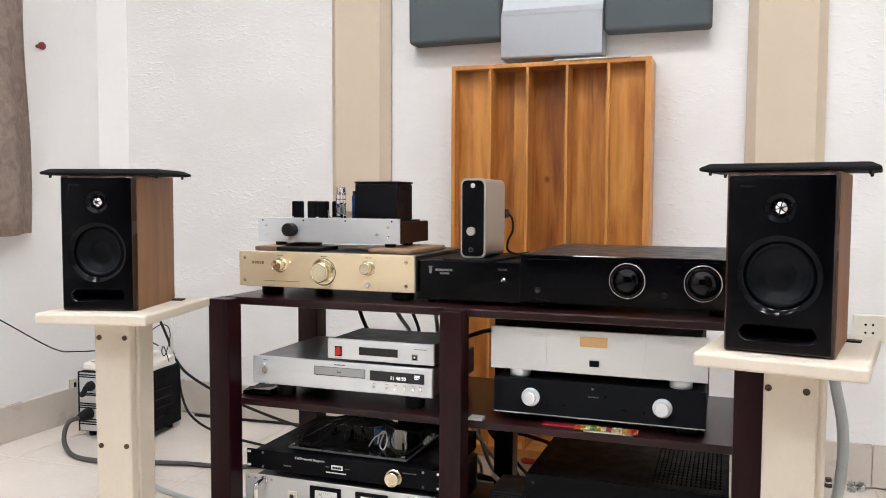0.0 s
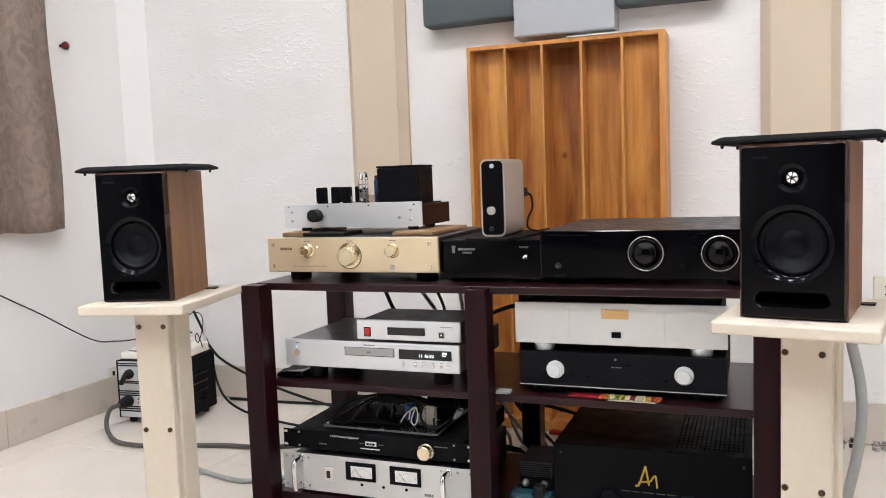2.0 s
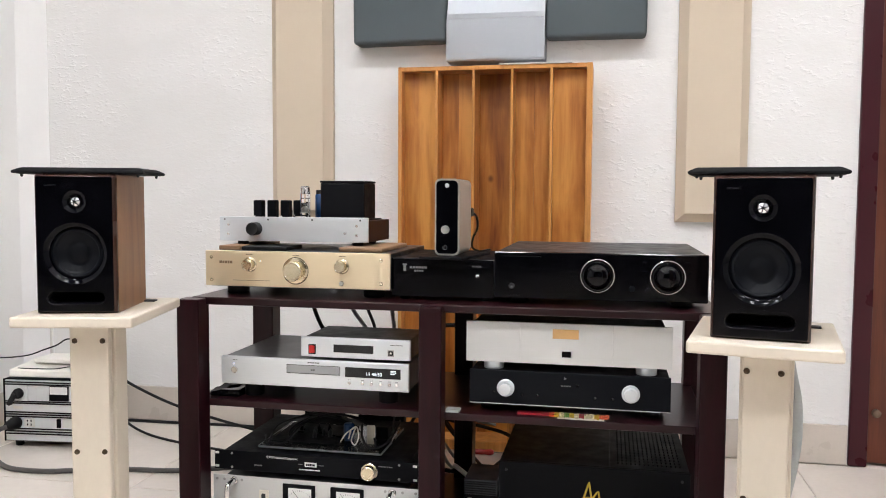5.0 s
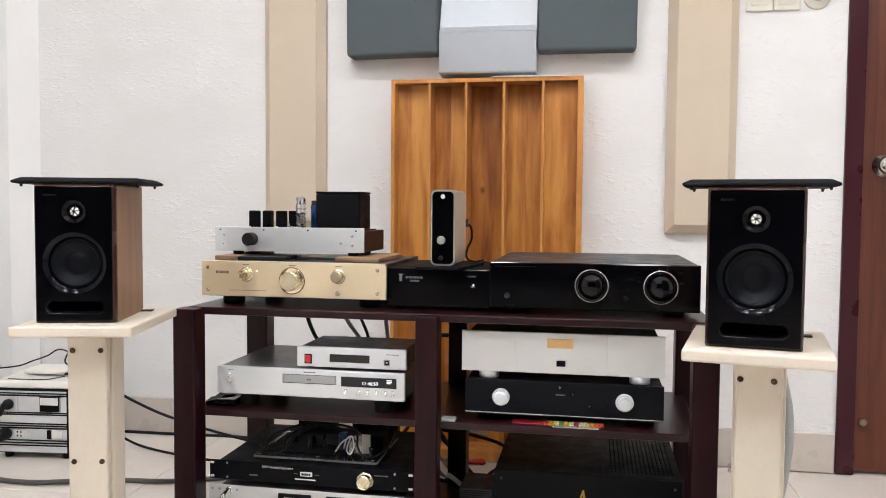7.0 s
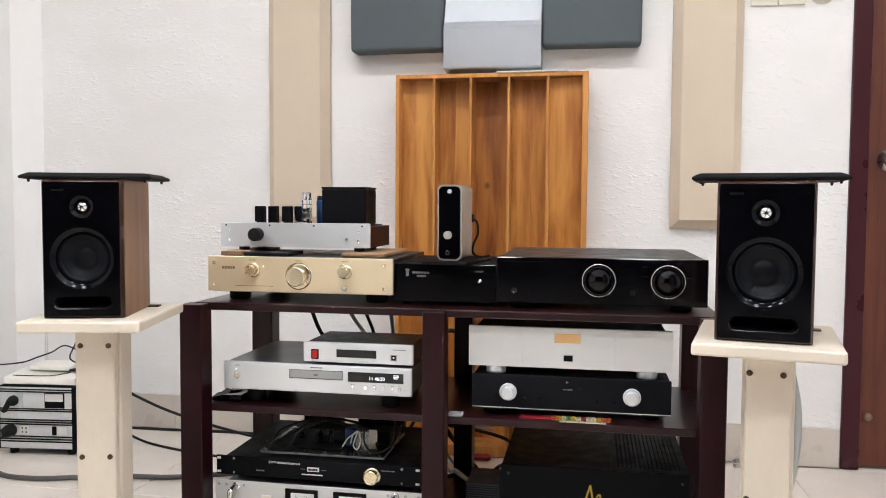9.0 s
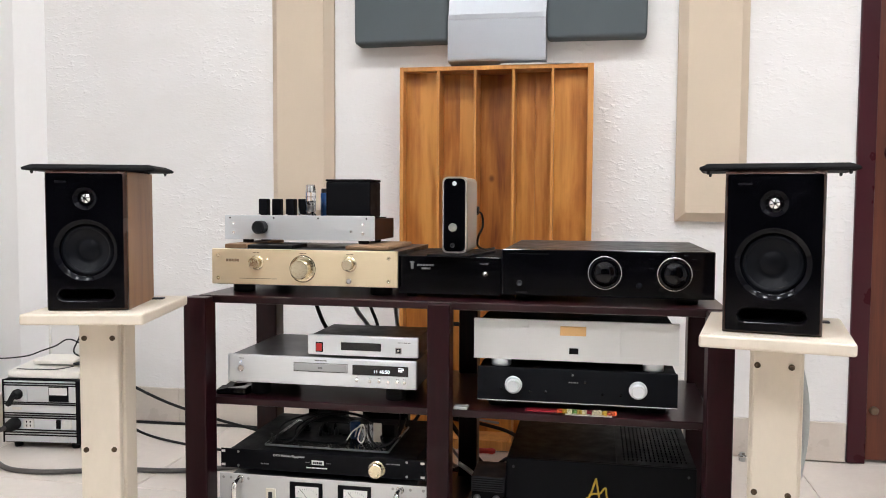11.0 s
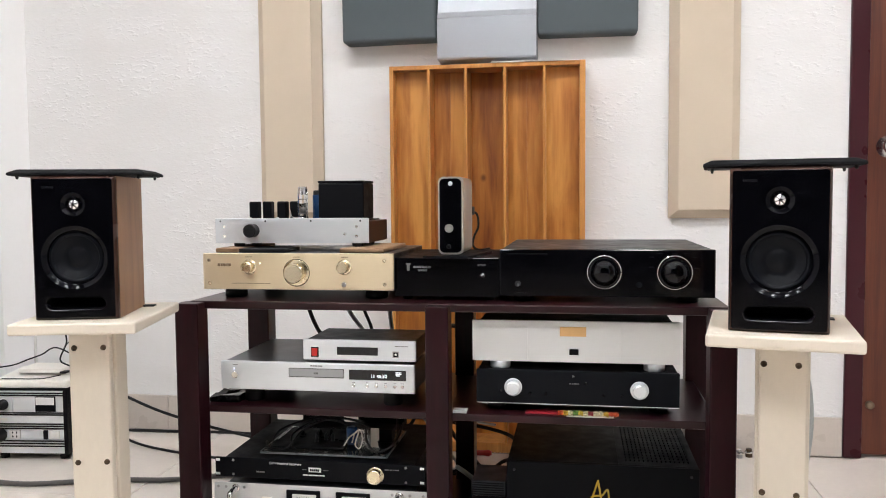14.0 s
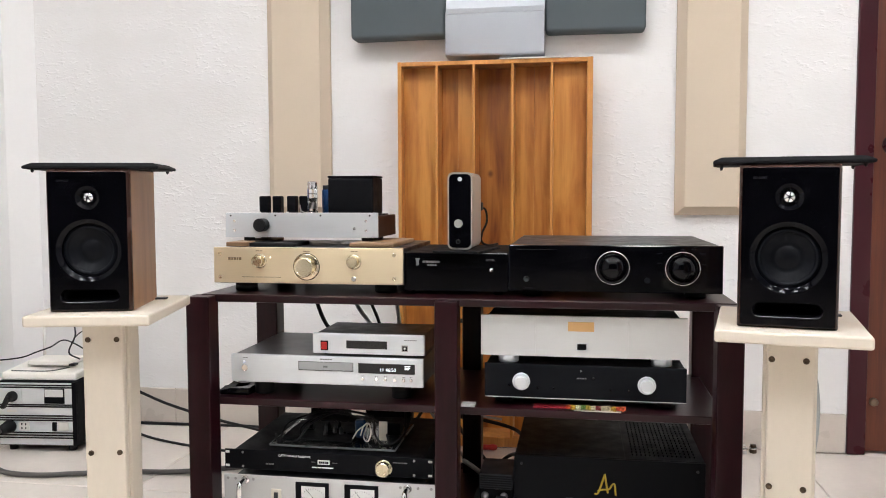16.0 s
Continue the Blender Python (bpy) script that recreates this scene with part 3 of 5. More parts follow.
solo("wall_stud", LT([(0.006, 0), (0.006, 0.014), (0.012, 0.017), (0.013, 0.025), (0.008, 0.031), (0, 0.032)], (XL, 2.091, 1.278), "x", 20), M_MAROON, "small round dark red stud on the white wall", "stud")


# ---- rack ----
rack = thing("equipment_rack", (0, 0, 0), "dark mahogany lacquered rack with three shelf levels", "rack")
PT, SH = 0.5585, 0.5605
for x0, x1, y0, y1 in ((-1.098, -1.046, 1.515, 1.567), (-0.553, -0.505, 1.523, 1.572), (0.008, 0.059, 1.517, 1.570),
                       (-1.110, -1.052, 1.93, 1.985), (-0.553, -0.505, 1.93, 1.985), (0.015, 0.067, 1.93, 1.985)):
    part("post", B(x0, x1, y0, y1, 0, PT if y0 < 1.6 else SH - 0.017, 0.003), M_RACK, rack)
ST = 0.557

for x0, x1 in ((-1.082, 0.052),):
    part("shelf", B(x0, x1, 1.552, 1.985, SH - 0.017, SH, 0.003), M_RACKH, rack)
for x0, x1 in ((-1.070, 0.034),):
    part("shelf", B(x0, x1, 1.562, 1.96, 0.313, 0.329, 0.002), M_RACKH, rack)
    part("shelf", B(x0, x1, 1.562, 1.96, 0.040, 0.058, 0.002), M_RACKH, rack)


# ---- loudspeakers on their stands ----
def loudspeaker(at, turn, label, w=0.147):
    s = thing("loudspeaker", at, label, "loudspeaker", turn, "pair of loudspeakers")
    h, d = 0.2565, 0.185
    a = w / 2
    wz, tz, pz = 0.1115, 0.2060, 0.030
    bm = B(-a, a, 0.0105, d, 0.0, h, 0.0016)
    bmesh.ops.delete(bm, geom=[f for f in bm.faces if f.calc_center_median().y < 0.0108], context="FACES")
    part("cabinet", bm, M_WALNUT, s, "walnut veneered cabinet")
    port = slot(0, pz, 0.104, 0.024, 0.011)
    o = slot(0, h / 2, w - 0.0094, h - 0.0094, 0.003, 2)
    bm = holed_plate(bmesh.new(), o, [circle(0, wz, 0.0575, 56), circle(0, tz, 0.0215), port], -0.003)
    part("baffle", bm, M_GLOSS, s, "glossy black front baffle")
    bm = bmesh.new()
    rim = [(0.0094, -0.003), (0.0082, -0.0026), (0.0018, 0.0036), (0.0005, 0.0056), (0.0004, 0.0103)]
    rows = [[bm.verts.new((x, y, z)) for x, z in slot(0, h / 2, w - q, h - q, 0.003, 2)] for q, y in rim]
    for q, r in zip(rows, rows[1:]):
        for i in range(len(q)):
            bm.faces.new((q[i], q[(i + 1) % len(q)], r[(i + 1) % len(q)], r[i])).smooth = True
    part("bevel", bm, M_BEVEL, s, "lacquered bevel round the baffle")
    bm = LT([(0.0575, -0.003), (0.0566, -0.0033), (0.0556, -0.0029), (0.0552, -0.0026), (0.0528, -0.0016), (0.0504, -0.0003), (0.0482, 0.0013), (0.0476, 0.0022), (0.0470, 0.010)], (0, 0, wz), seg=72)
    part("woofer_ring", bm, M_RING, s)
    part("surround", LT([(0.0471, 0.0085), (0.0458, 0.0060), (0.0430, 0.0046), (0.0402, 0.0060), (0.0388, 0.0085)], (0, 0, wz), seg=56), M_CONE, s)
    part("woofer_cone", LT([(0.0388, 0.0085), (0.0260, 0.0150), (0.0195, 0.0180), (0.0172, 0.0166), (0.010, 0.0140), (0, 0.0128)], (0, 0, wz), seg=56), M_CONE, s)
    tw = part("tweeter", LT([(0.0215, -0.003), (0.0207, -0.0033), (0.0202, -0.0029), (0.0176, -0.0018), (0.0148, -0.0002), (0.0122, 0.0017), (0.011, 0.0065)], (0, 0, tz), seg=48), M_RING, s)
    part("dome", LT([(0.0112, 0.0065), (0.0108, 0.003), (0.008, -0.0005), (0.004, -0.0025), (0, -0.003)], (0, 0, tz), seg=32), M_CHROME, tw, "silver tweeter dome")
    bm = bmesh.new()
    for k in range(6):
        an = 2 * math.pi * k / 6 + 0.3
        tube(bm, [(0.0115 * math.cos(an), 0.001, tz + 0.0115 * math.sin(an)), (0.006 * math.cos(an), -0.0036, tz + 0.006 * math.sin(an)), (0, -0.0055, tz)], 0.0007, 6, 4)
    part("phase_guard", bm, M_BLACK, tw)
    bm = bmesh.new()
    q = [bm.verts.new((x, -0.003, z)) for x, z in port]
    for y, k in ((-0.0026, 0.960), (-0.0014, 0.89), (0.0004, 0.82), (0.0028, 0.765), (0.0060, 0.74)):
        r = [bm.verts.new((x * (0.7 + 0.3 * k), y, pz + (z - pz) * k)) for x, z in port]
        for i in range(len(q)):
            bm.faces.new((q[i], q[(i + 1) % len(q)], r[(i + 1) % len(q)], r[i])).smooth = True
        q = r
    inner = bmesh.new()
    ra, rb = [[inner.verts.new((v.co.x, y, v.co.z)) for v in q] for y in (0.0060, 0.080)]
    for i in range(len(ra)):
        inner.faces.new((ra[i], ra[(i + 1) % len(ra)], rb[(i + 1) % len(ra)], rb[i]))
    inner.faces.new(rb)
    part("port_tube", inner, M_BLACK, s)
    part("port", bm, M_GLOSS, s)
    bars(-a + 0.020, h - 0.022, -0.003, (0.004, 0.003, 0.004, 0.003, 0.003), 0.0036, M_PRINTD, s, 0.0008, "badge")
    part("rear_foot", B(0.050, 0.094, d - 0.016, d + 0.004, 0, 0.003, 0.001), M_RUBBER, s)
    return s


def grille(at, turn):
    g = thing("speaker_grille", at, "black cloth speaker grille lying flat on its loudspeaker", "speaker grille", turn, "speaker grilles")
    bm = bmesh.new()
    rows = []
    for k, z in ((0.0020, 0.0008), (0.0, 0.0022), (0.0, 0.0052), (0.0020, 0.0068), (0.0115, 0.0114), (0.0150, 0.0122)):
        rows.append([bm.verts.new((x, y, z)) for x, y in ((-0.1175 + k, k), (0.1175 - k, k), (0.1175 - k, 0.150 - k), (-0.1175 + k, 0.150 - k))])
    for q, r in zip(rows, rows[1:]):
        for i in range(4):
            bm.faces.new((q[i], q[(i + 1) % 4], r[(i + 1) % 4], r[i]))
    bm.faces.new(rows[0]), bm.faces.new(rows[-1][::-1])
    part("cloth", bm, M_CLOTH, g)
    part("backing", B(-0.112, 0.112, 0.008, 0.144, 0.0, 0.0030, 0.0005), M_BLACK, g)
    for x in (-0.104, 0.104):
        for y in (0.013, 0.137):
            part("peg", LT([(0.0030, 0.001), (0.0026, -0.003), (0.0018, -0.0052), (0, -0.0055)], (x, y, 0), "z", 12), M_RUBBER, g)
    return g


def stand(at, turn, flip, top):
    s = thing("speaker_stand", at, "cream painted wooden speaker stand with bolted column", "speaker stand", turn, "speaker stands")
    f, r, k, c = (0.078, 0.172, 0.0375, 0.0) if flip > 0 else (0.099, 0.186, 0.0420, 0.004)
    part("top_plate", B(-0.109 - c, 0.109 + c / 2, 0, 0.292, top - 0.020, top, 0.004, 3), M_CREAM, s)
    fb = part("front_board", B(-0.0365 + c, 0.0365 + c, f, f + 0.020, 0.03, top - 0.020, 0.003), M_CREAM, s)
    part("core", B(-0.031 + c, 0.031 + c, f + 0.020, f + 0.032, 0.03, top - 0.020, 0.001), M_CREAM, s)
    part("rear_board", B(-k + c, k + c, f + 0.032, r, 0.03, top - 0.020, 0.003), M_CREAM, s)
    part("base_plate", B(-0.125, 0.125, 0.0, 0.27, 0.0, 0.03, 0.004), M_CREAM, s)
    for z in ((0.511, 0.298, 0.088) if flip > 0 else (0.505, 0.292, 0.085)):
        for x in (-0.026, 0.026):
            part("bolt", LT([(0.0052, 0), (0.0048, -0.0022), (0.0026, -0.0026), (0.0024, -0.0012), (0, -0.0012)], (x, f, z), seg=18), M_BRASSBOLT, fb)
    return s


stand((-1.1095, 1.173, 0), 13.0, 1, 0.567)
stand((0.061, 1.176, 0), -11.0, -1, 0.565)
loudspeaker((-1.126, 1.216, 0.567), 16.0, "walnut and gloss black bookshelf loudspeaker facing inwards", 0.1445)
loudspeaker((0.0615, 1.2185, 0.565), -11.5, "walnut and gloss black bookshelf loudspeaker facing inwards")
grille((-1.123, 1.222, 0.8237), 16.0)
grille((0.0670, 1.2265, 0.8225), -9.0)

# ---- amplifiers on the top shelf ----
def feet(parent, xs, ys, r, h, material=None, name="foot", z0=0.0):
    for x in xs:
        for y in ys:
            part(name, LT([(0, z0), (r * 0.9, z0), (r, z0 + 0.002), (r, h), (0, h)], (x, y, 0), "z", 24), material or M_RUBBER, parent)


def screws(parent, pts, y, r=0.003, material=None):
    for x, z in pts:
        part("screw", LT([(r, 0), (r, -0.0008), (r * 0.6, -0.0014), (r * 0.5, -0.0008), (0, -0.0008)], (x, y, z), seg=14), material or M_SCREW, parent)


# champagne gold amplifier; local x from its panel's middle, y from its front
A = thing("gold_amplifier", (-0.8495, 1.590, ST), "champagne gold stereo amplifier with three knobs", "amplifier")
feet(A, (-0.165, 0.165), (0.06, 0.31), 0.025, 0.024, z0=SH - ST)
part("front_panel", B(-0.2165, 0.2165, 0, 0.009, 0.0255, 0.105, 0.0012), M_GOLD, A)
part("body", B(-0.208, 0.208, 0.009, 0.375, 0.024, 0.102, 0.002), M_DARKGREY, A, "dark grey steel case")
part("volume_knob", knob(0.0215, 0.022, (0.0, -0.001, 0.063), 0.0015, 56), M_GOLDK, A)
part("knob_collar", LT([(0.0290, 0.0), (0.0290, -0.0015), (0.0278, -0.0022), (0.0215, -0.0022)], (0.0, 0, 0.063), seg=56), M_GOLDK, A)
part("knob_groove", LT([(0.0302, 0.0001), (0.0302, -0.0006), (0.0290, -0.0006)], (0.0, 0, 0.063), seg=56), M_BLACK, A)
for x in (-0.108, 0.108):
    part("selector_knob", knob(0.0125, 0.020, (x, 0, 0.075), 0.001, 40), M_GOLDK, A)
    part("knob_collar", LT([(0.0165, 0), (0.0165, -0.0012), (0.0125, -0.002)], (x, 0, 0.075), seg=36), M_GOLDK, A)
part("push_button", knob(0.0055, 0.006, (0.108, 0, 0.038), 0.0006, 20), M_CHROME, A)
screws(A, [(x, z) for x in (-0.2015, 0.197) for z in (0.039, 0.090)], 0, 0.0042, M_GOLDK)
bars(-0.182, 0.0765, 0, (0.006, 0.005, 0.006, 0.004, 0.006), 0.006, M_PRINTGD, A, 0.001, "badge")
bars(-0.150, 0.0385, 0, (0.030, 0.018, 0.024, 0.012), 0.0011, M_PRINTGD, A, 0.002)
for x in (-0.117, -0.007, 0.101):
    bars(x, 0.0965, 0, (0.008, 0.006), 0.0015, M_PRINTGD, A)
part("indicator", LT([(0.0018, 0), (0.0018, -0.001), (0, -0.0014)], (-0.083, 0, 0.083), seg=12), M_LEDW, A)

# wooden slabs between the two amplifiers
GT = ST + 0.1021
solo("wooden_slab", B(-1.066, -1.012, 1.655, 1.89, GT, GT + 0.0105, 0.002), M_WALSLAB, "short brown wooden slab lying on the gold amplifier", "wood slab", "wooden slabs")
solo("wooden_slab", B(-0.772, -0.668, 1.655, 1.885, GT, GT + 0.0105, 0.003), M_WALSLAB, "short brown wooden slab lying on the gold amplifier", "wood slab", "wooden slabs", turn=0)
solo("black_pad", B(-1.0115, -0.90, 1.66, 1.76, GT, GT + 0.009, 0.002), M_RUBBER, "flat black rubber pad on the gold amplifier", "pad")

# valve headphone amplifier
HB = GT + 0.0106
V = thing("valve_amplifier", (-0.9035, 1.708, HB), "valve amplifier with a silver front on wooden cheeks", "amplifier")
feet(V, (-0.135, 0.155), (0.02, 0.125), 0.013, 0.009)
part("front_panel", B(-0.1865, 0.1865, 0, 0.005, 0.0085, 0.0665, 0.0008), M_SILVER, V)
part("cheek", B(0.170, 0.1855, 0.005, 0.186, 0.009, 0.059, 0.001), M_WALNUTDK, V, "dark walnut cheek")
part("cheek", B(-0.1855, -0.170, 0.005, 0.186, 0.009, 0.059, 0.001), M_WALNUTDK, V, "dark walnut cheek")
part("chassis", B(-0.170, 0.170, 0.005, 0.172, 0.009, 0.062, 0.001), M_BLACK, V)
part("volume_knob", knob(0.0155, 0.026, (-0.092, 0, 0.038), 0.0015, 36), M_RUBBER, V)
part("toggle", LT([(0.0035, 0), (0.0035, -0.003), (0.0014, -0.004), (0.0017, -0.011), (0, -0.0115)], (0.131, 0, 0.030), seg=14), M_CHROME, V)
screws(V, [(-0.173, 0.060), (-0.062, 0.060), (0.049, 0.060), (0.167, 0.060)], 0, 0.0022, M_DARKGREY)
screws(V, [(-0.164, 0.047), (-0.164, 0.025), (0.158, 0.047), (0.158, 0.025)], 0, 0.0035, M_CHROME)
can = part("transformer", B(0.056, 0.166, 0.035, 0.130, 0.062, 0.148, 0.004), M_BLACK, V, "square black transformer can")
part("lid", B(0.0556, 0.1664, 0.0346, 0.1304, 0.1482, 0.1530, 0.0012), M_BLACK, can)
for x, y in ((-0.1095, 0.058), (-0.0985, 0.115), (-0.0395, 0.058), (-0.0290, 0.115)):
    c = part("capacitor", B(x - 0.0115, x + 0.0115, y - 0.0115, y + 0.0115, 0.062, 0.106, 0.003), M_BLACK, V, "black square capacitor can")
    if y < 0.1:
        part("base_clip", B(x - 0.0125, x - 0.006, y - 0.0135, y - 0.010, 0.062, 0.068), M_WHITEP, c)
vx, vy = 0.0150, 0.044
valve = part("valve", LT([(0.0100, 0.070), (0.0118, 0.075), (0.0122, 0.118), (0.0118, 0.128), (0.0112, 0.136), (0.0100, 0.1395), (0.004, 0.1405), (0, 0.1405)], (vx, vy, 0), "z", 28), M_GLASS, V, "clear glass valve with a silvered top")
part("valve_socket", LT([(0.0, 0.062), (0.013, 0.062), (0.013, 0.069), (0.010, 0.071), (0, 0.071)], (vx, vy, 0), "z", 24), M_BLACK, valve)
bm = LT([(0.0, 0.076), (0.0066, 0.076), (0.0066, 0.100), (0, 0.100)], (vx, vy, 0), "z", 16)
for z in (0.076, 0.099, 0.110):
    lathe(bm, [(0.0096, z), (0.0096, z + 0.0016), (0, z + 0.0016)], (vx, vy, 0), "z", 20)
part("valve_plates", bm, M_TUBEIN, valve)
part("getter", LT([(0.0112, 0.1215), (0.0108, 0.1350), (0.0096, 0.1386), (0, 0.1394)], (vx, vy, 0), "z", 24), M_CHROME, valve)
for x, y in ((0.0405, 0.080), (0.0350, 0.112)):
    fc = part("film_capacitor", LT([(0.0, 0.062), (0.0125, 0.062), (0.0125, 0.118), (0.0115, 0.121), (0, 0.121)], (x, y, 0), "z", 28), M_BLUE, V, "blue sleeved round capacitor")
    part("cap_top", LT([(0.0108, 0.1205), (0.0108, 0.1300), (0.0095, 0.1315), (0, 0.1315)], (x, y, 0), "z", 24), M_RUBBER, fc)
part("support_wire", tube(bmesh.new(), [(0.0285, 0.030, 0.062), (0.0285, 0.030, 0.100), (0.0265, 0.032, 0.120), (0.030, 0.036, 0.127)], 0.0012, 6), M_CHROME, V)
part("valve_guard", tube(bmesh.new(), [(-0.008, 0.026, 0.062), (-0.010, 0.026, 0.084), (-0.004, 0.026, 0.068), (0.024, 0.026, 0.067)], 0.0012, 6), M_CHROME, V)

# narrow black power supply
P = thing("power_supply", (-0.522, 1.612, ST), "black steel power supply box with a chrome toggle", "power supply")
feet(P, (-0.09, 0.09), (0.03, 0.26), 0.011, 0.012, z0=SH - ST)
part("case", B(-0.1115, 0.1115, 0.002, 0.30, 0.012, 0.095, 0.002), M_BLACK, P)
part("front_panel", B(-0.1125, 0.1125, 0, 0.003, 0.012, 0.094, 0.0006), M_GLOSS, P)
part("toggle", LT([(0.0065, 0), (0.0065, -0.002), (0.0045, -0.004), (0.002, -0.005), (0.0026, -0.014), (0, -0.015)], (0.078, 0, 0.058), seg=6), M_CHROME, P)
words("POWER", 0.0055, (0.066, -0.0003, 0.078), M_PRINTG, P)
bm = B(-0.086, -0.080, -0.0006, 0.0001, 0.067, 0.080)
box(bm, -0.088, -0.078, -0.0006, 0.0001, 0.080, 0.083)
part("badge", bm, M_PRINTG, P)
bars(-0.072, 0.073, 0, (0.006, 0.005, 0.005, 0.006, 0.005, 0.006), 0.0045, M_PRINTG, P, 0.001)
bars(-0.062, 0.066, 0, (0.005, 0.004, 0.005, 0.004), 0.004, M_PRINTG, P, 0.0008)

# silver and black upright network player
NB = ST + 0.0951
N_ = thing("network_player", (-0.5125, 1.616, NB), "upright silver network player with a black front", "media player")
bm = B(-0.042, 0.058, -0.035, 0.16, 0, 0.006, 0.002)
bmesh.ops.rotate(bm, verts=bm.verts, cent=(0, 0.06, 0), matrix=Matrix.Rotation(radians(-9), 3, "Z"))
part("foot_plate", bm, M_BLACK, N_, "flat black foot plate")
bm = bmesh.new()
loop = slot(0, 0.090, 0.054, 0.166, 0.012, 5)
ra, rb = [[bm.verts.new((x, y, z)) for x, z in loop] for y in (0, 0.15)]
for i in range(len(loop)):
    bm.faces.new((ra[i], ra[(i + 1) % len(loop)], rb[(i + 1) % len(loop)], rb[i])).smooth = False
bm.faces.new(ra), bm.faces.new(rb[::-1])
part("case", bm, M_PLAYER, N_)
bm = bmesh.new()
loop = slot(0, 0.090, 0.047, 0.158, 0.010, 5)
ra, rb = [[bm.verts.new((x, y, z)) for x, z in loop] for y in (-0.0012, 0.001)]
for i in range(len(loop)):
    bm.faces.new((ra[i], ra[(i + 1) % len(loop)], rb[(i + 1) % len(loop)], rb[i]))
bm.faces.new(ra)
part("front_panel", bm, M_GLOSS, N_, "glossy black front")
part("volume_knob", knob(0.0090, 0.007, (-0.003, -0.001, 0.063), 0.0008, 32), M_PLAYER, N_)
part("button", knob(0.0048, 0.0025, (0, -0.001, 0.158), 0.0005, 24), M_SILVER, N_)
part("headphone_jack", LT([(0.0052, -0.0008), (0.0052, -0.0024), (0.0036, -0.0024), (0.0034, -0.0012), (0, -0.0012)], (-0.004, 0, 0.024), seg=20), M_DARKGREY, N_)
part("plug", B(0.014, 0.030, 0.150, 0.176, 0.088, 0.108, 0.003), M_RUBBER, N_)
solo("player_cable", tube(bmesh.new(), [(-0.490, 1.790, NB + 0.098), (-0.478, 1.800, NB + 0.088), (-0.476, 1.803, NB + 0.060), (-0.486, 1.800, NB + 0.036), (-0.488, 1.805, NB + 0.014), (-0.476, 1.84, NB + 0.003), (-0.46, 1.90, NB + 0.003)], 0.0026), M_RUBBER, "thin black cable behind the network player", "cable")

# wide black amplifier with two domed dials
D = thing("black_amplifier", (-0.189, 1.592, ST), "wide gloss black amplifier with two chrome-ringed dials", "amplifier")
feet(D, (-0.17, 0.17), (0.05, 0.33), 0.022, 0.018, M_BLACKAL, z0=SH - ST)
part("body", B(-0.2155, 0.2165, 0.010, 0.445, 0.018, 0.1135, 0.002), M_BLACKTOP, D)
part("front_panel", B(-0.2165, 0.2175, 0, 0.011, 0.017, 0.1148, 0.002), M_GLOSS, D)
for x in (-0.002, 0.138):
    rim = part("dial_ring", LT([(0.0350, 0), (0.0350, -0.003), (0.0342, -0.0042), (0.0330, -0.0042), (0.0322, -0.002)], (x, 0, 0.068), seg=64), M_CHROME, D, "thin chrome ring")
    part("dial", LT([(0.0322, -0.001), (0.0280, -0.001), (0.0262, -0.003), (0.0250, -0.010), (0.0225, -0.0155), (0.018, -0.019), (0.010, -0.0213), (0, -0.022)], (x, 0, 0.068), seg=56), M_GLOSS, D)
part("headphone_jack", LT([(0.0062, 0), (0.0062, -0.002), (0.0040, -0.002), (0.0038, -0.0005), (0, -0.0005)], (-0.179, 0, 0.043), seg=24), M_DARKGREY, D)
part("push_button", LT([(0.0060, 0), (0.0060, -0.002), (0.0052, -0.0026), (0, -0.0026)], (0.068, 0, 0.043), seg=24), M_BLACKAL, D)
bars(-0.20, 0.1045, 0, (0.010, 0.018, 0.012, 0.02, 0.014), 0.0018, M_PRINTD, D, 0.002)
bars(-0.186, 0.0225, 0, (0.005, 0.004, 0.006, 0.004), 0.003, M_PRINTD, D)
for x, z in ((0.092, 0.078), (0.092, 0.098), (0.108, 0.106), (0.160, 0.106), (0.176, 0.098), (0.180, 0.076)):
    bars(x - 0.004, z, 0, (0.004, 0.003), 0.0018, M_PRINTD, D)
bars(0.132, 0.1055, 0, (0.004, 0.004), 0.0018, M_PRINTD, D)

# ---- middle shelf ----
MS = 0.329
C = thing("cd_player", (-0.8045, 1.575, MS), "silver disc player with a lit display on the shelf", "disc player")
feet(C, (-0.16, 0.16), (0.05, 0.24), 0.022, 0.034)
part("front_panel", B(-0.2185, 0.2185, 0, 0.010, 0.034, 0.0965, 0.0025), M_SILVER, C)
part("body", B(-0.215, 0.215, 0.010, 0.300, 0.034, 0.0945, 0.002), M_MIDGREY, C, "grey metallic case")
part("tray", B(-0.060, 0.062, -0.0018, 0.002, 0.066, 0.083, 0.0008), M_TRAY, C)
bm = bmesh.new()
for a in ((-0.0612, -0.0603, 0.0645, 0.0842), (0.0623, 0.0632, 0.0645, 0.0842), (-0.0612, 0.0632, 0.0833, 0.0842), (-0.0612, 0.0632, 0.0645, 0.0657)):
    box(bm, a[0], a[1], -0.0006, 0.001, a[2], a[3])
part("tray_slot", bm, M_SMOKE, C)
part("display", B(0.0745, 0.2000, -0.001, 0.001, 0.062, 0.084, 0.0005), M_SMOKE, C, "black display window")
words("11 46:50", 0.0105, (0.122, -0.0014, 0.0675), M_DISPLAY, C, "display_digits")
bm = bmesh.new()
for z in (0.0725, 0.0758, 0.079):
    box(bm, 0.178, 0.190 - (0.003 if z < 0.075 else 0), -0.0014, -0.0009, z, z + 0.0014)
part("display_marks", bm, M_DISPLAY, C)
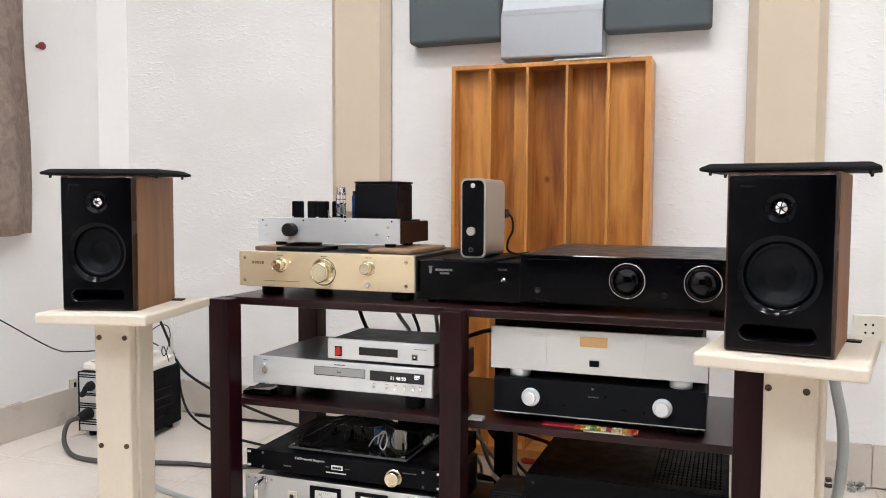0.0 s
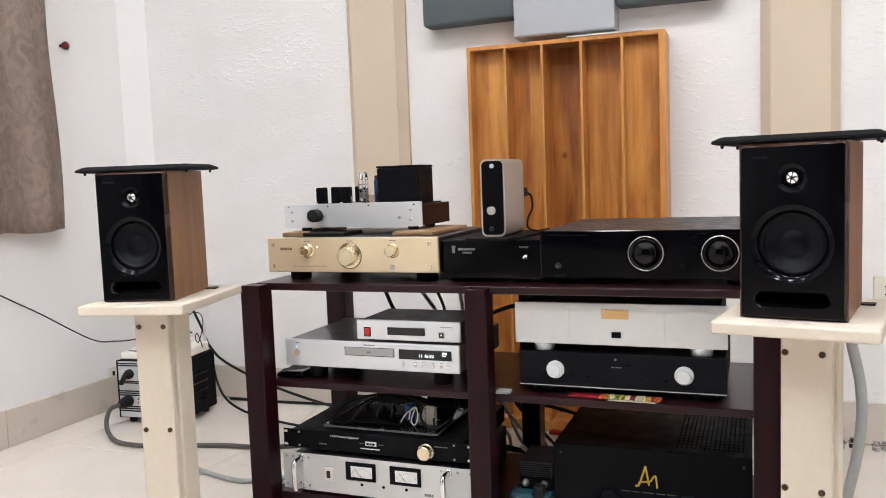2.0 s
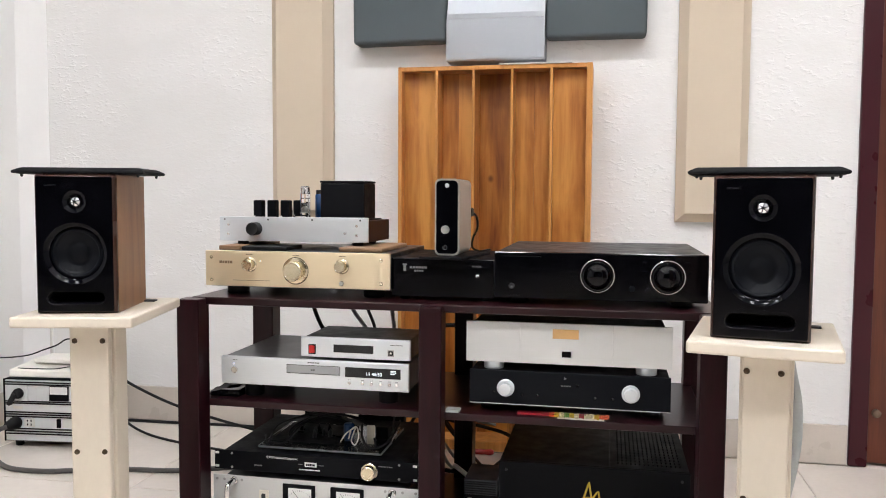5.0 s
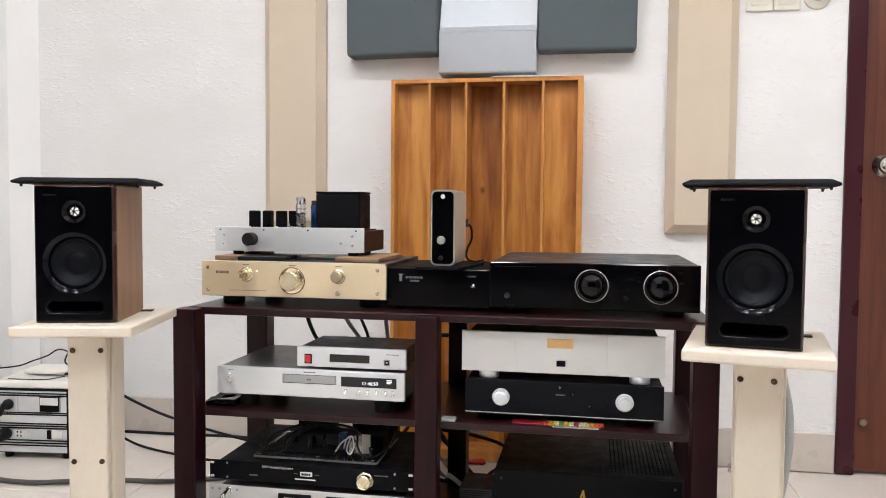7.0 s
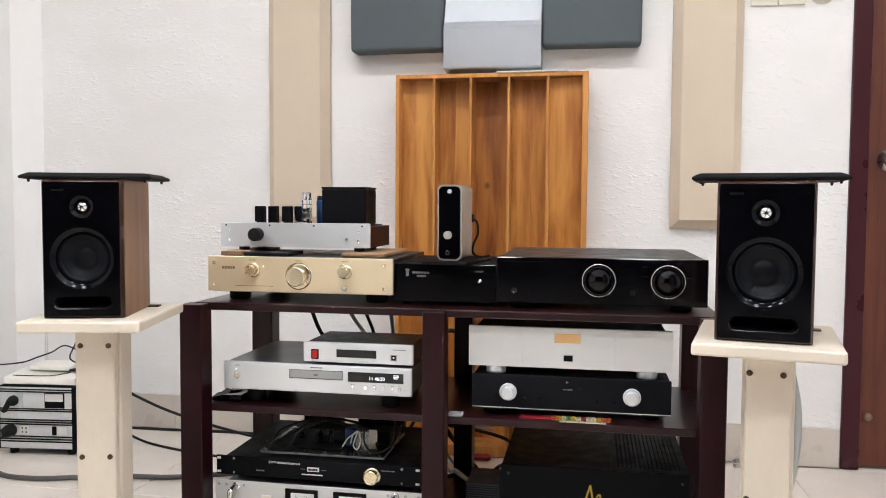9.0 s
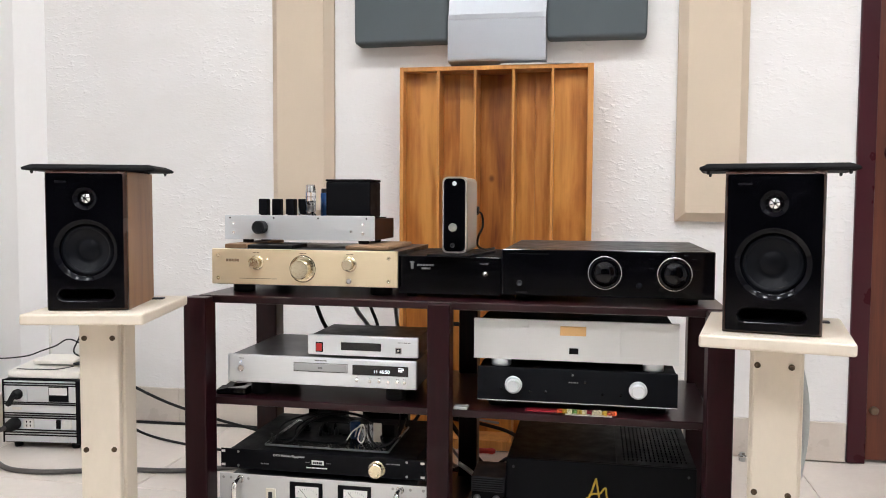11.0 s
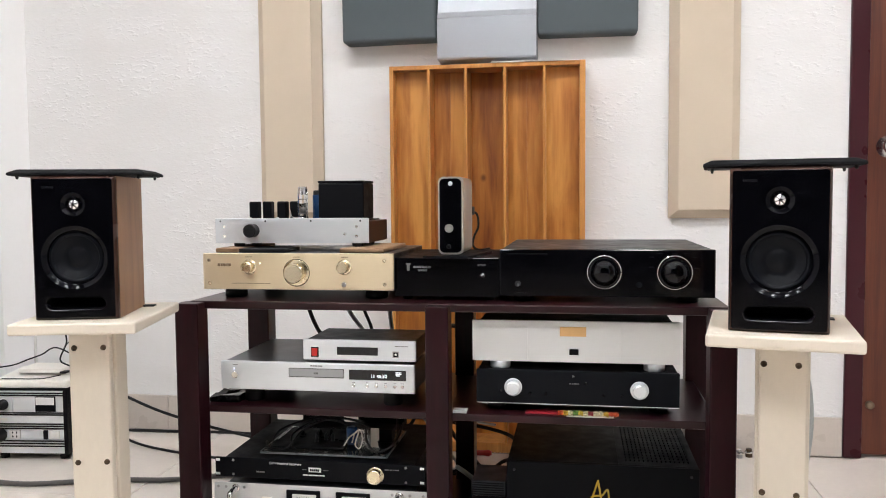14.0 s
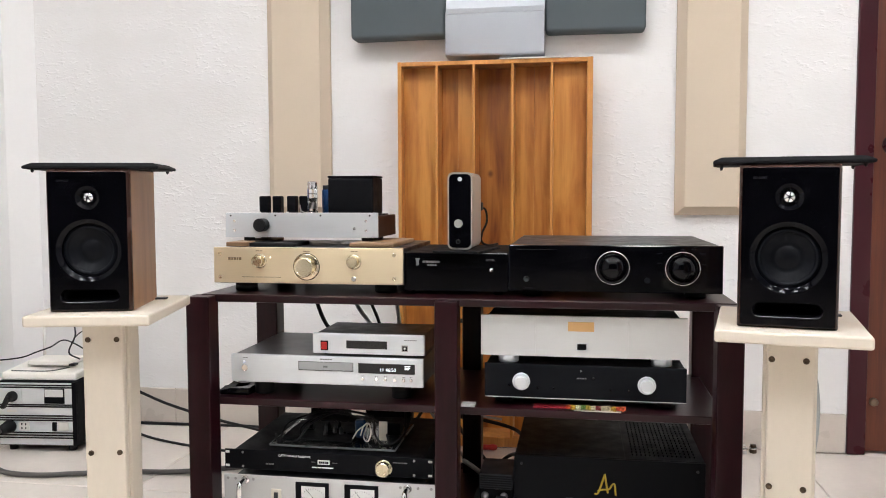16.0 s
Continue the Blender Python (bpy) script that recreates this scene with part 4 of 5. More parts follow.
for x in (0.0845, 0.1145, 0.1345, 0.1555, 0.1755, 0.1915):
    part("button", knob(0.0036, 0.003, (x, 0, 0.0495), 0.0004, 20), M_CHROME, C)
    bars(x - 0.003, 0.0555, 0, (0.003, 0.002), 0.0012, M_PRINTG, C, 0.001)
part("power_button", knob(0.0075, 0.004, (-0.1855, 0, 0.066), 0.0008, 28), M_CHROME, C)
part("indicator", LT([(0.002, 0), (0.002, -0.001), (0, -0.0014)], (-0.1875, 0, 0.0795), seg=12), M_LED, C)
bars(-0.012, 0.0885, 0, (0.005, 0.004, 0.005, 0.004, 0.005), 0.0026, M_PRINTG, C, 0.001, "badge")
bars(-0.190, 0.0875, 0, (0.006, 0.004), 0.0015, M_PRINTG, C)
bars(-0.004, 0.072, -0.0018, (0.004, 0.005), 0.004, M_PRINTG, C, 0.0006)

K = thing("dac", (-0.7085, 1.577, MS + 0.0965), "small silver converter box with a red rocker switch", "converter")
feet(K, (-0.10, 0.10), (0.03, 0.14), 0.008, 0.006)
part("front_panel", B(-0.1255, 0.1255, 0, 0.008, 0.006, 0.0515, 0.003), M_SILVER, K)
part("body", B(-0.121, 0.121, 0.008, 0.168, 0.006, 0.049, 0.002), M_DARKGREY, K)
part("window", B(-0.0485, 0.0425, -0.001, 0.001, 0.0185, 0.036, 0.0008), M_SMOKE, K, "dark display window")
part("rocker_bezel", B(-0.1065, -0.0895, -0.0015, 0.001, 0.013, 0.0345, 0.0006), M_BLACK, K)
part("rocker", B(-0.1045, -0.0915, -0.004, -0.001, 0.0155, 0.032, 0.0012), M_RED, K, "red rocker switch")
part("usb_bezel", B(0.0745, 0.0885, -0.0008, 0.001, 0.0145, 0.0285), M_SCREW, K)
part("usb_hole", B(0.0765, 0.0865, -0.0012, 0.0005, 0.0165, 0.0265), M_BLACK, K)
part("usb_tongue", B(0.0795, 0.0835, -0.0016, 0.0, 0.020, 0.024), M_WHITEP, K)
bars(0.080, 0.0385, 0, (0.007, 0.004, 0.008, 0.006), 0.0015, M_PRINTG, K, 0.001)

Q = thing("preamplifier", (-0.2475, 1.585, MS), "black anodised preamplifier with two silver knobs", "preamplifier")
feet(Q, (-0.17, 0.17), (0.05, 0.25), 0.020, 0.019)
part("front_panel", B(-0.2075, 0.2075, 0, 0.010, 0.0205, 0.0908, 0.0012), M_BLACKAL, Q)
part("body", B(-0.205, 0.205, 0.010, 0.30, 0.019, 0.0905, 0.002), M_BLACK, Q)
part("trim", B(-0.2070, 0.2070, 0.0005, 0.012, 0.0190, 0.0204), M_SILVERW, Q, "thin silver trim line")
for x in (-0.130, 0.128):
    part("knob", knob(0.0135, 0.020, (x, 0, 0.0545), 0.0015, 44), M_SILVER, Q, "turned silver knob")
    part("knob_collar", LT([(0.0185, 0), (0.0185, -0.0035), (0.0172, -0.005), (0.0135, -0.005)], (x, 0, 0.0545), seg=44), M_SILVER, Q)
for x, z in ((-0.155, 0.046), (-0.095, 0.042), (-0.062, 0.042), (0.056, 0.042), (0.093, 0.042), (0.02, 0.066)):
    part("button", LT([(0.0030, 0), (0.0030, -0.0015), (0, -0.0018)], (x, 0, z), seg=14), M_GLOSS, Q)
bars(-0.014, 0.063, 0, (0.004, 0.003, 0.006, 0.003), 0.0025, M_PRINTG, Q)
part("badge", LT([(0.0035, 0), (0.0035, -0.0006), (0, -0.0006)], (-0.006, 0, 0.080), seg=3), M_PRINTG, Q)

PB = MS + 0.0908
R_ = thing("power_amplifier", (-0.251, 1.593, PB), "satin silver power amplifier on silver feet", "power amplifier")
for x in (-0.156, 0.163):
    for y in (0.023, 0.24):
        part("foot", LT([(0, 0), (0.020, 0), (0.0215, 0.0015), (0.0215, 0.0155), (0.020, 0.0165), (0, 0.0165)], (x, y, 0), "z", 32), M_SILVER, R_, "silver cylinder foot")
for a, b in ((-0.213, -0.0972), (-0.0970, 0.0940), (0.0942, 0.213)):
    part("front_plate", B(a, b, 0, 0.010, 0.0166, 0.1025, 0.0004), M_SILVERW, R_)
part("body", B(-0.200, 0.200, 0.010, 0.30, 0.0167, 0.100, 0.002), M_BLACK, R_)
part("badge", B(-0.030, 0.024, -0.0008, 0.001, 0.071, 0.091, 0.0003), M_PEACH, R_, "gold badge")
part("switch_bezel", B(-0.0135, 0.0115, -0.0010, 0.001, 0.0300, 0.0475, 0.0004), M_SILVER, R_)
part("power_switch", B(-0.0105, 0.0085, -0.0025, 0.001, 0.0325, 0.0450, 0.0008), M_BLACK, R_)

# small loose things on the middle shelf
solo("red_card", B(-0.352, -0.262, 1.580, 1.61, MS, MS + 0.002, 0.0005), M_REDCARD, "flat red card under the preamplifier", "card", turn=0)
wr = thing("sweet_wrapper", (-0.222, 1.572, MS + 0.002), "crumpled yellow, white and red snack wrapper on the shelf", "wrapper")
random.seed(11)
wc = [-0.062 + 0.0102 * k for k in range(13)]
for x0, x1, mt in zip(wc, wc[1:], (M_ORANGE, M_YELLOW, M_CREAMP, M_GREENP, M_YELLOW, M_CREAMP, M_REDCARD, M_CREAMP, M_CREAMP, M_YELLOW, M_ORANGE, M_ORANGE)):
    bm = bmesh.new()
    nx, ny = 3, 5
    g = [[bm.verts.new((x0 + (x1 - x0) * i / nx, -0.014 + 0.030 * j / ny + 0.002 * random.random(), 0.0015 + random.uniform(0, 0.003) + 0.005 * math.sin(math.pi * j / ny))) for i in range(nx + 1)] for j in range(ny + 1)]
    for j in range(ny):
        for i in range(nx):
            bm.faces.new((g[j][i], g[j][i + 1], g[j + 1][i + 1], g[j + 1][i]))
    bmesh.ops.solidify(bm, geom=bm.faces[:], thickness=0.0008)
    part("foil", bm, mt, wr)
part("paper_back", B(-0.045, 0.050, -0.0092, 0.014, -0.0015, 0.0006), M_PAPER, wr, "white paper backing")
solo("small_box", B(-0.503, -0.474, 1.563, 1.588, MS, MS + 0.006, 0.001), M_HOSE, "small grey plastic block on the shelf edge", "box")
bag = B(-1.058, -0.985, 1.585, 1.66, MS, MS + 0.014, 0.004)
bmesh.ops.subdivide_edges(bag, edges=bag.edges[:], cuts=2, use_grid_fill=True)
for v in bag.verts:
    if v.co.z > MS + 0.003:
        v.co.z += 0.006 * noise.noise(v.co * 60)
solo("black_pouch", bag, M_GLOSS, "crumpled black plastic pouch beside the disc player", "pouch")

# ---- lower shelf ----
LS = 0.058
W_ = thing("meter_amplifier", (-0.801, 1.570, LS), "white fronted rack power amplifier with two meters", "power amplifier")
feet(W_, (-0.18, 0.18), (0.05, 0.28), 0.015, 0.007)
part("front_panel", B(-0.2415, 0.2415, 0, 0.004, 0.007, 0.095, 0.0006), M_METERPANEL, W_)
part("body", B(-0.215, 0.215, 0.004, 0.33, 0.007, 0.093, 0.002), M_DARKGREY, W_)
for x in (-0.191, 0.180):
    h_ = part("grab_bar", tube(bmesh.new(), [(x, 0.0, 0.018), (x, -0.026, 0.0185), (x, -0.033, 0.026), (x, -0.034, 0.050), (x, -0.033, 0.076), (x, -0.026, 0.0835), (x, 0.0, 0.084)], 0.0062, 12), M_CHROME, W_, "chrome grab bar")
    for z in (0.018, 0.084):
        part("flange", LT([(0.009, 0), (0.009, -0.002), (0.0055, -0.0028)], (x, 0, z), seg=20), M_CHROME, h_)
for x0 in (-0.073, 0.039):
    mtr = part("meter", B(x0, x0 + 0.076, -0.004, 0.001, 0.044, 0.086, 0.001), M_BLACK, W_, "black framed needle meter")
    part("meter_card", B(x0 + 0.014, x0 + 0.068, -0.0046, -0.0035, 0.052, 0.078), M_METER, mtr)
    part("needle", tube(bmesh.new(), [(x0 + 0.041, -0.0052, 0.053), (x0 + 0.030, -0.0052, 0.066), (x0 + 0.024, -0.0052, 0.073)], 0.0004, 5, 2), M_BLACK, mtr)
    bm = bmesh.new()
    for k in range(11):
        an = radians(140 - 10 * k)
        cx, cz = x0 + 0.041 + 0.030 * math.cos(an), 0.043 + 0.030 * math.sin(an)
        box(bm, cx - 0.0004, cx + 0.0004, -0.0050, -0.0045, cz - 0.0014, cz + 0.0014)
    part("meter_scale", bm, M_PRINTG, mtr, kind="stuff")
sw2 = part("rocker_plate", B(-0.130, -0.107, -0.003, 0.001, 0.036, 0.067, 0.001), M_IVORY, W_, "ivory switch plate")
part("rocker", B(-0.123, -0.114, -0.006, -0.002, 0.043, 0.060, 0.001), M_DARKGREY, sw2)
screws(W_, [(x, z) for x in (-0.232, -0.214, -0.172, 0.164, 0.203, 0.232) for z in (0.018, 0.086)], 0, 0.0032)
screws(W_, [(-0.034, 0.034), (0.021, 0.034), (0.078, 0.034)], 0, 0.0035, M_BLACK)
bm = bmesh.new()
q = [bm.verts.new(p) for p in ((0.112, -0.0005, 0.018), (0.150, -0.0005, 0.018), (0.156, -0.0005, 0.036), (0.118, -0.0005, 0.036))]
bm.faces.new(q)
bmesh.ops.inset_region(bm, faces=bm.faces[:], thickness=0.0016)
bmesh.ops.delete(bm, geom=[f for f in bm.faces if f.calc_area() > 0.0003], context="FACES_ONLY")
part("badge", bm, M_PRINTG, W_)
bars(0.122, 0.024, 0, (0.005, 0.004, 0.005, 0.004), 0.006, M_PRINTG, W_, 0.001)

X_ = thing("rack_unit", (-0.8055, 1.580, LS + 0.0951), "black one-unit rack mixer with a gold knob", "rack equipment")
feet(X_, (-0.18, 0.18), (0.04, 0.20), 0.010, 0.010)
part("front_panel", B(-0.2385, 0.2385, 0, 0.003, 0.010, 0.054, 0.0005), M_BLACK, X_)
part("body", B(-0.2165, 0.2165, 0.003, 0.318, 0.0105, 0.0535, 0.001), M_BLACK, X_)
for x in (-0.2325, 0.2325):
    for z in (0.0165, 0.0475):
        part("rack_slot", B(x - 0.0048, x + 0.0048, -0.0007, 0.001, z - 0.0028, z + 0.0028, 0.0012), M_PAPER, X_)
screws(X_, [(x, z) for x in (-0.196, 0.197) for z in (0.016, 0.048)], 0, 0.0028)
words("CATV Headend Equipment", 0.0072, (-0.112, -0.0004, 0.0425), M_PRINTW, X_, squeeze=0.93)
part("badge", B(-0.021, 0.007, -0.0006, 0.001, 0.029, 0.039), M_PRINTW, X_)
bars(-0.018, 0.031, -0.0005, (0.004, 0.003, 0.004, 0.003, 0.004), 0.005, M_BLACK, X_, 0.0008, "badge_print")
bars(-0.036, 0.033, 0, (0.010,), 0.0012, M_PRINTG, X_)
bars(0.012, 0.033, 0, (0.012,), 0.0012, M_PRINTG, X_)
bars(-0.034, 0.0205, 0, (0.012, 0.008, 0.014, 0.012), 0.0026, M_PRINTW, X_, 0.001)
bars(-0.142, 0.0225, 0, (0.006, 0.005, 0.006), 0.003, M_PRINTG, X_, 0.001)
bars(0.150, 0.0405, 0, (0.010, 0.006, 0.003, 0.008), 0.0022, M_PRINTG, X_, 0.0015)
part("knob", knob(0.0158, 0.016, (0.1295, -0.002, 0.0285), 0.0018, 48), M_GOLDK, X_, "turned gold knob")
part("knob_collar", LT([(0.0190, 0), (0.0190, -0.002), (0.0158, -0.003)], (0.1295, 0, 0.0285), seg=48), M_GOLDK, X_)

# acrylic deck with bare electronics on the rack unit
XT = LS + 0.0951 + 0.0536
G_ = thing("circuit_deck", (-0.795, 1.600, XT), "clear acrylic deck carrying bare electronic parts", "electronics")
part("lower_sheet", B(-0.150, 0.138, 0.002, 0.205, 0.0055, 0.0100, 0.0006), M_ACRYL, G_, "clear acrylic sheet")
part("cut_edge", B(-0.150, 0.138, 0, 0.0018, 0.0055, 0.0100), M_FROST, G_, "pale cut edge of the sheet")
part("cut_edge", B(0.1382, 0.140, 0.002, 0.205, 0.0055, 0.0100), M_FROST, G_, "pale cut edge of the sheet")
part("cut_edge", B(-0.152, -0.1502, 0.002, 0.205, 0.0055, 0.0100), M_FROST, G_, "pale cut edge of the sheet")
for x in (-0.141, 0.128, 0.0):
    for y in (0.010, 0.195):
        part("standoff", LT([(0, 0), (0.0042, 0), (0.0042, 0.006), (0.0028, 0.006), (0.0028, 0.0105), (0.0045, 0.0107), (0.0045, 0.0125), (0, 0.0130)], (x, y, 0), "z", 12, False), M_CHROME, G_)
# board stretched leftwards to cover the bright reflection in the acrylic
part("circuit_board", B(-0.140, 0.03, 0.035, 0.190, 0.0105, 0.0125), M_BLACK, G_)
random.seed(21)
for k in range(14):
    x, y = random.uniform(-0.11, 0.02), random.uniform(0.06, 0.135)
    if k % 2:
        part("capacitor", LT([(0, 0.0125), (0.0045, 0.0125), (0.0045, 0.0125 + random.uniform(0.008, 0.02)), (0, 0.0330)], (x, y, 0), "z", 14), random.choice((M_BLACK, M_DARKGREY)), G_)
    else:
        part("chip", B(x - 0.006, x + 0.006, y - 0.004, y + 0.004, 0.0125, 0.0165, 0.0005), M_BLACK, G_)
part("blue_capacitor", LT([(0, 0.0105), (0.0125, 0.0105), (0.0125, 0.046), (0.011, 0.049), (0, 0.049)], (0.038, 0.085, 0), "z", 24), M_BLUE, G_, "blue sleeved capacitor")
part("bracket", B(0.088, 0.107, 0.062, 0.066, 0.0102, 0.054, 0.0006), M_IVORY, G_, "cream metal bracket")
part("transformer", B(0.098, 0.128, 0.100, 0.140, 0.0105, 0.040, 0.003), M_BLACK, G_)
for pts in (((0.045, 0.06, 0.020), (0.055, 0.05, 0.045), (0.066, 0.055, 0.050), (0.072, 0.05, 0.03), (0.066, 0.045, 0.012), (0.055, 0.05, 0.020), (0.062, 0.06, 0.048)),
            ((0.030, 0.045, 0.016), (0.042, 0.05, 0.035), (0.058, 0.06, 0.046))):
    part("white_wire", tube(bmesh.new(), pts, 0.0017, 8), M_WHITEP, G_)
for pts in (((-0.150, 0.03, 0.012), (-0.10, 0.025, 0.011), (-0.07, 0.06, 0.045), (-0.02, 0.10, 0.062), (0.04, 0.10, 0.060), (0.09, 0.09, 0.04), (0.12, 0.04, 0.012), (0.146, 0.07, 0.03), (0.13, 0.15, 0.06)),
            ((-0.155, 0.05, 0.018), (-0.135, 0.02, 0.010), (-0.13, 0.07, 0.040), (-0.06, 0.11, 0.060), (0.00, 0.13, 0.056), (0.05, 0.16, 0.04)),
            ((-0.085, 0.03, 0.010), (-0.095, 0.06, 0.035), (-0.05, 0.10, 0.058), (0.02, 0.09, 0.056), (0.055, 0.12, 0.02)),
            ((0.075, 0.07, 0.055), (0.085, 0.04, 0.03), (0.11, 0.03, 0.010), (0.145, 0.05, 0.025), (0.15, 0.13, 0.05))):
    part("black_lead", tube(bmesh.new(), pts, 0.0026, 8), M_RUBBER, G_)

# large black integrated amplifier
Y_ = thing("integrated_amplifier", (-0.1945, 1.618, LS), "large matt black amplifier with a pierced lid", "amplifier")
feet(Y_, (-0.16, 0.16), (0.04, 0.24), 0.020, 0.012)
part("front_panel", B(-0.200, 0.200, 0, 0.008, 0.012, 0.1555, 0.001), M_BLACK, Y_)
part("body", B(-0.198, 0.198, 0.008, 0.335, 0.012, 0.1500, 0.001), M_BLACK, Y_)
part("lid", B(-0.199, 0.036, 0.008, 0.337, 0.1503, 0.1560, 0.0008), M_BLACK, Y_)
bm = bmesh.new()
gx0, gx1, gy0, gy1 = 0.0363, 0.199, 0.008, 0.337
nx, ny = 15, 15
for i in range(nx + 1):
    x = gx0 + 0.012 + (gx1 - gx0 - 0.024) * i / nx
    box(bm, x - 0.0030, x + 0.0030, gy0, gy1, 0.1525, 0.1560)
for j in range(ny + 1):
    y = gy0 + 0.022 + (gy1 - gy0 - 0.038) * j / ny
    box(bm, gx0, gx1, y - 0.0038, y + 0.0038, 0.1524, 0.1559)
box(bm, gx0, gx0 + 0.010, gy0, gy1, 0.1503, 0.15605)
box(bm, gx1 - 0.010, gx1, gy0, gy1, 0.1503, 0.15605)
box(bm, gx0, gx1, gy0, gy0 + 0.020, 0.1503, 0.15603)
box(bm, gx0, gx1, gy1 - 0.014, gy1, 0.1503, 0.15603)
part("vent_grid", bm, M_BLACK, Y_, "pierced black vent grid")
bm = bmesh.new()
tube(bm, [(-0.028, -0.0006, 0.079), (-0.020, -0.0006, 0.083), (-0.008, -0.0006, 0.1185), (-0.0065, -0.0006, 0.119), (0.000, -0.0006, 0.082)], 0.0021, 8)
tube(bm, [(-0.022, -0.0006, 0.086), (-0.010, -0.0006, 0.0895), (0.002, -0.0006, 0.091), (0.009, -0.0006, 0.101), (0.013, -0.0006, 0.103), (0.0145, -0.0006, 0.098), (0.0165, -0.0006, 0.078)], 0.0019, 8)
for v in bm.verts:
    v.co.y = -0.0006 + (v.co.y + 0.0006) * 0.25
part("emblem", bm, M_YELLOW, Y_, "gold line emblem")
for x in (-0.080, 0.078):
    part("knob", knob(0.019, 0.022, (x, 0, 0.050), 0.002, 44), M_BLACKAL, Y_)
bars(-0.058, 0.0655, 0, (0.020, 0.016, 0.024, 0.018, 0.02), 0.0012, M_PRINTG, Y_, 0.004)
screws(Y_, [(-0.184, 0.138), (0.184, 0.138)], 0, 0.003, M_DARKGREY)

# small charger with terminals beside it
Z_ = thing("battery_charger", (-0.4365, 1.592, LS), "small teal and dark grey charger with terminals", "charger")
part("base", B(-0.052, 0.038, 0, 0.13, 0, 0.046, 0.008), M_TEAL, Z_, "teal plastic base")
part("cover", B(-0.035, 0.039, 0.020, 0.13, 0.078, 0.112, 0.003), M_CHARCOAL, Z_, "dark grey ribbed cover")
part("terminal_block", B(-0.034, 0.037, 0.030, 0.125, 0.046, 0.078, 0.002), M_BLACK, Z_)
for k in range(6):
    part("cover_rib", B(-0.033, 0.037, 0.0188, 0.0202, 0.0815 + 0.005 * k, 0.0838 + 0.005 * k, 0.0004), M_BLACK, Z_)
for x in (-0.022, 0.020):
    part("terminal", LT([(0.008, 0.031), (0.008, 0.022), (0.005, 0.020), (0.003, 0.014), (0, 0.014)], (x, 0, 0.061), "y", 16), M_SCREW, Z_)
part("clip", B(0.003, 0.025, -0.004, 0.02, 0.030, 0.066, 0.003), M_RUBBER, Z_)
bars(-0.036, 0.034, 0, (0.014,), 0.003, M_PRINTG, Z_)
bars(-0.034, 0.022, 0, (0.018,), 0.003, M_PRINTW, Z_)
bars(0.004, 0.020, 0, (0.022,), 0.003, M_PRINTW, Z_)

# ---- beside the rack ----
S_ = thing("voltage_stabiliser", (-2.003, 2.064, 0), "silver voltage stabiliser with black side and carry strap", "stabiliser", 6.0)
SW, SD, SZ = 0.248, 0.205, 0.216
part("case", B(0, SW, 0.006, SD, 0.018, SZ, 0.003), M_BLACK, S_, "black steel case")
part("front_panel", B(0.004, SW - 0.012, 0.0, 0.007, 0.022, SZ - 0.004, 0.001), M_SILVER, S_)
for x in (0.03, SW - 0.03):
    for y in (0.03, SD - 0.03):
        part("foot", LT([(0, 0), (0.012, 0), (0.014, 0.018), (0, 0.018)], (x, y, 0), "z", 16), M_RUBBER, S_)
for z in (0.206, 0.199, 0.146, 0.140, 0.112, 0.105, 0.098, 0.060, 0.052, 0.044):
    part("rib", B(0.003, SW - 0.011, -0.003, 0.001, z - 0.0018, z + 0.0018, 0.0006), M_BLACK, S_)
part("rib", B(0.0, 0.004, -0.003, 0.008, 0.020, SZ, 0.0008), M_BLACK, S_)
part("rib", B(SW - 0.012, SW, -0.003, 0.008, 0.020, SZ, 0.0008), M_BLACK, S_)
sp = part("selector_plate", B(0.028, 0.080, -0.004, 0.001, 0.148, 0.197, 0.001), M_SILVER, S_)
part("selector_knob", LT([(0.016, 0), (0.016, -0.008), (0.012, -0.020), (0, -0.021)], (0.052, -0.004, 0.172), seg=24), M_RUBBER, sp)
bm = B(-0.006, 0.006, -0.034, -0.016, -0.032, 0.006, 0.003)
bmesh.ops.rotate(bm, verts=bm.verts, cent=(0, 0, 0), matrix=Matrix.Rotation(radians(28), 3, "Y"))
bmesh.ops.translate(bm, verts=bm.verts, vec=(0.050, -0.004, 0.170))
part("selector_lever", bm, M_RUBBER, sp)
part("gauge", B(0.150, 0.212, -0.004, 0.001, 0.150, 0.196, 0.001), M_BLACK, S_, "black and white voltage gauge")
part("gauge_card", B(0.1525, 0.2095, -0.0046, -0.003, 0.171, 0.194), M_METER, S_)
part("label_strip", B(0.030, 0.060, -0.0006, 0.001, 0.122, 0.130), M_PAPER, S_)
part("outlet", B(0.066, 0.100, -0.003, 0.001, 0.066, 0.093, 0.001), M_WHITEP, S_, "white mains outlet")
for x, z in ((0.077, 0.086), (0.089, 0.086), (0.077, 0.074), (0.089, 0.074)):
    part("pin_hole", B(x - 0.0018, x + 0.0018, -0.0036, -0.002, z - 0.003, z + 0.003), M_BLACK, S_)
part("outlet", B(0.190, 0.222, -0.003, 0.001, 0.066, 0.093, 0.001), M_WHITEP, S_, "white mains outlet")
part("fuse_switch", B(0.172, 0.185, -0.004, 0.001, 0.066, 0.093, 0.001), M_BLACK, S_)
part("mains_plug", LT([(0.019, 0), (0.020, -0.010), (0.016, -0.034), (0.010, -0.052), (0, -0.053)], (0.040, -0.001, 0.079), seg=20), M_RUBBER, S_)
for z in (0.06, 0.09, 0.12, 0.15):
    part("side_slot", B(SW - 0.0005, SW + 0.001, 0.05, 0.15, z, z + 0.005), M_GLOSS, S_)

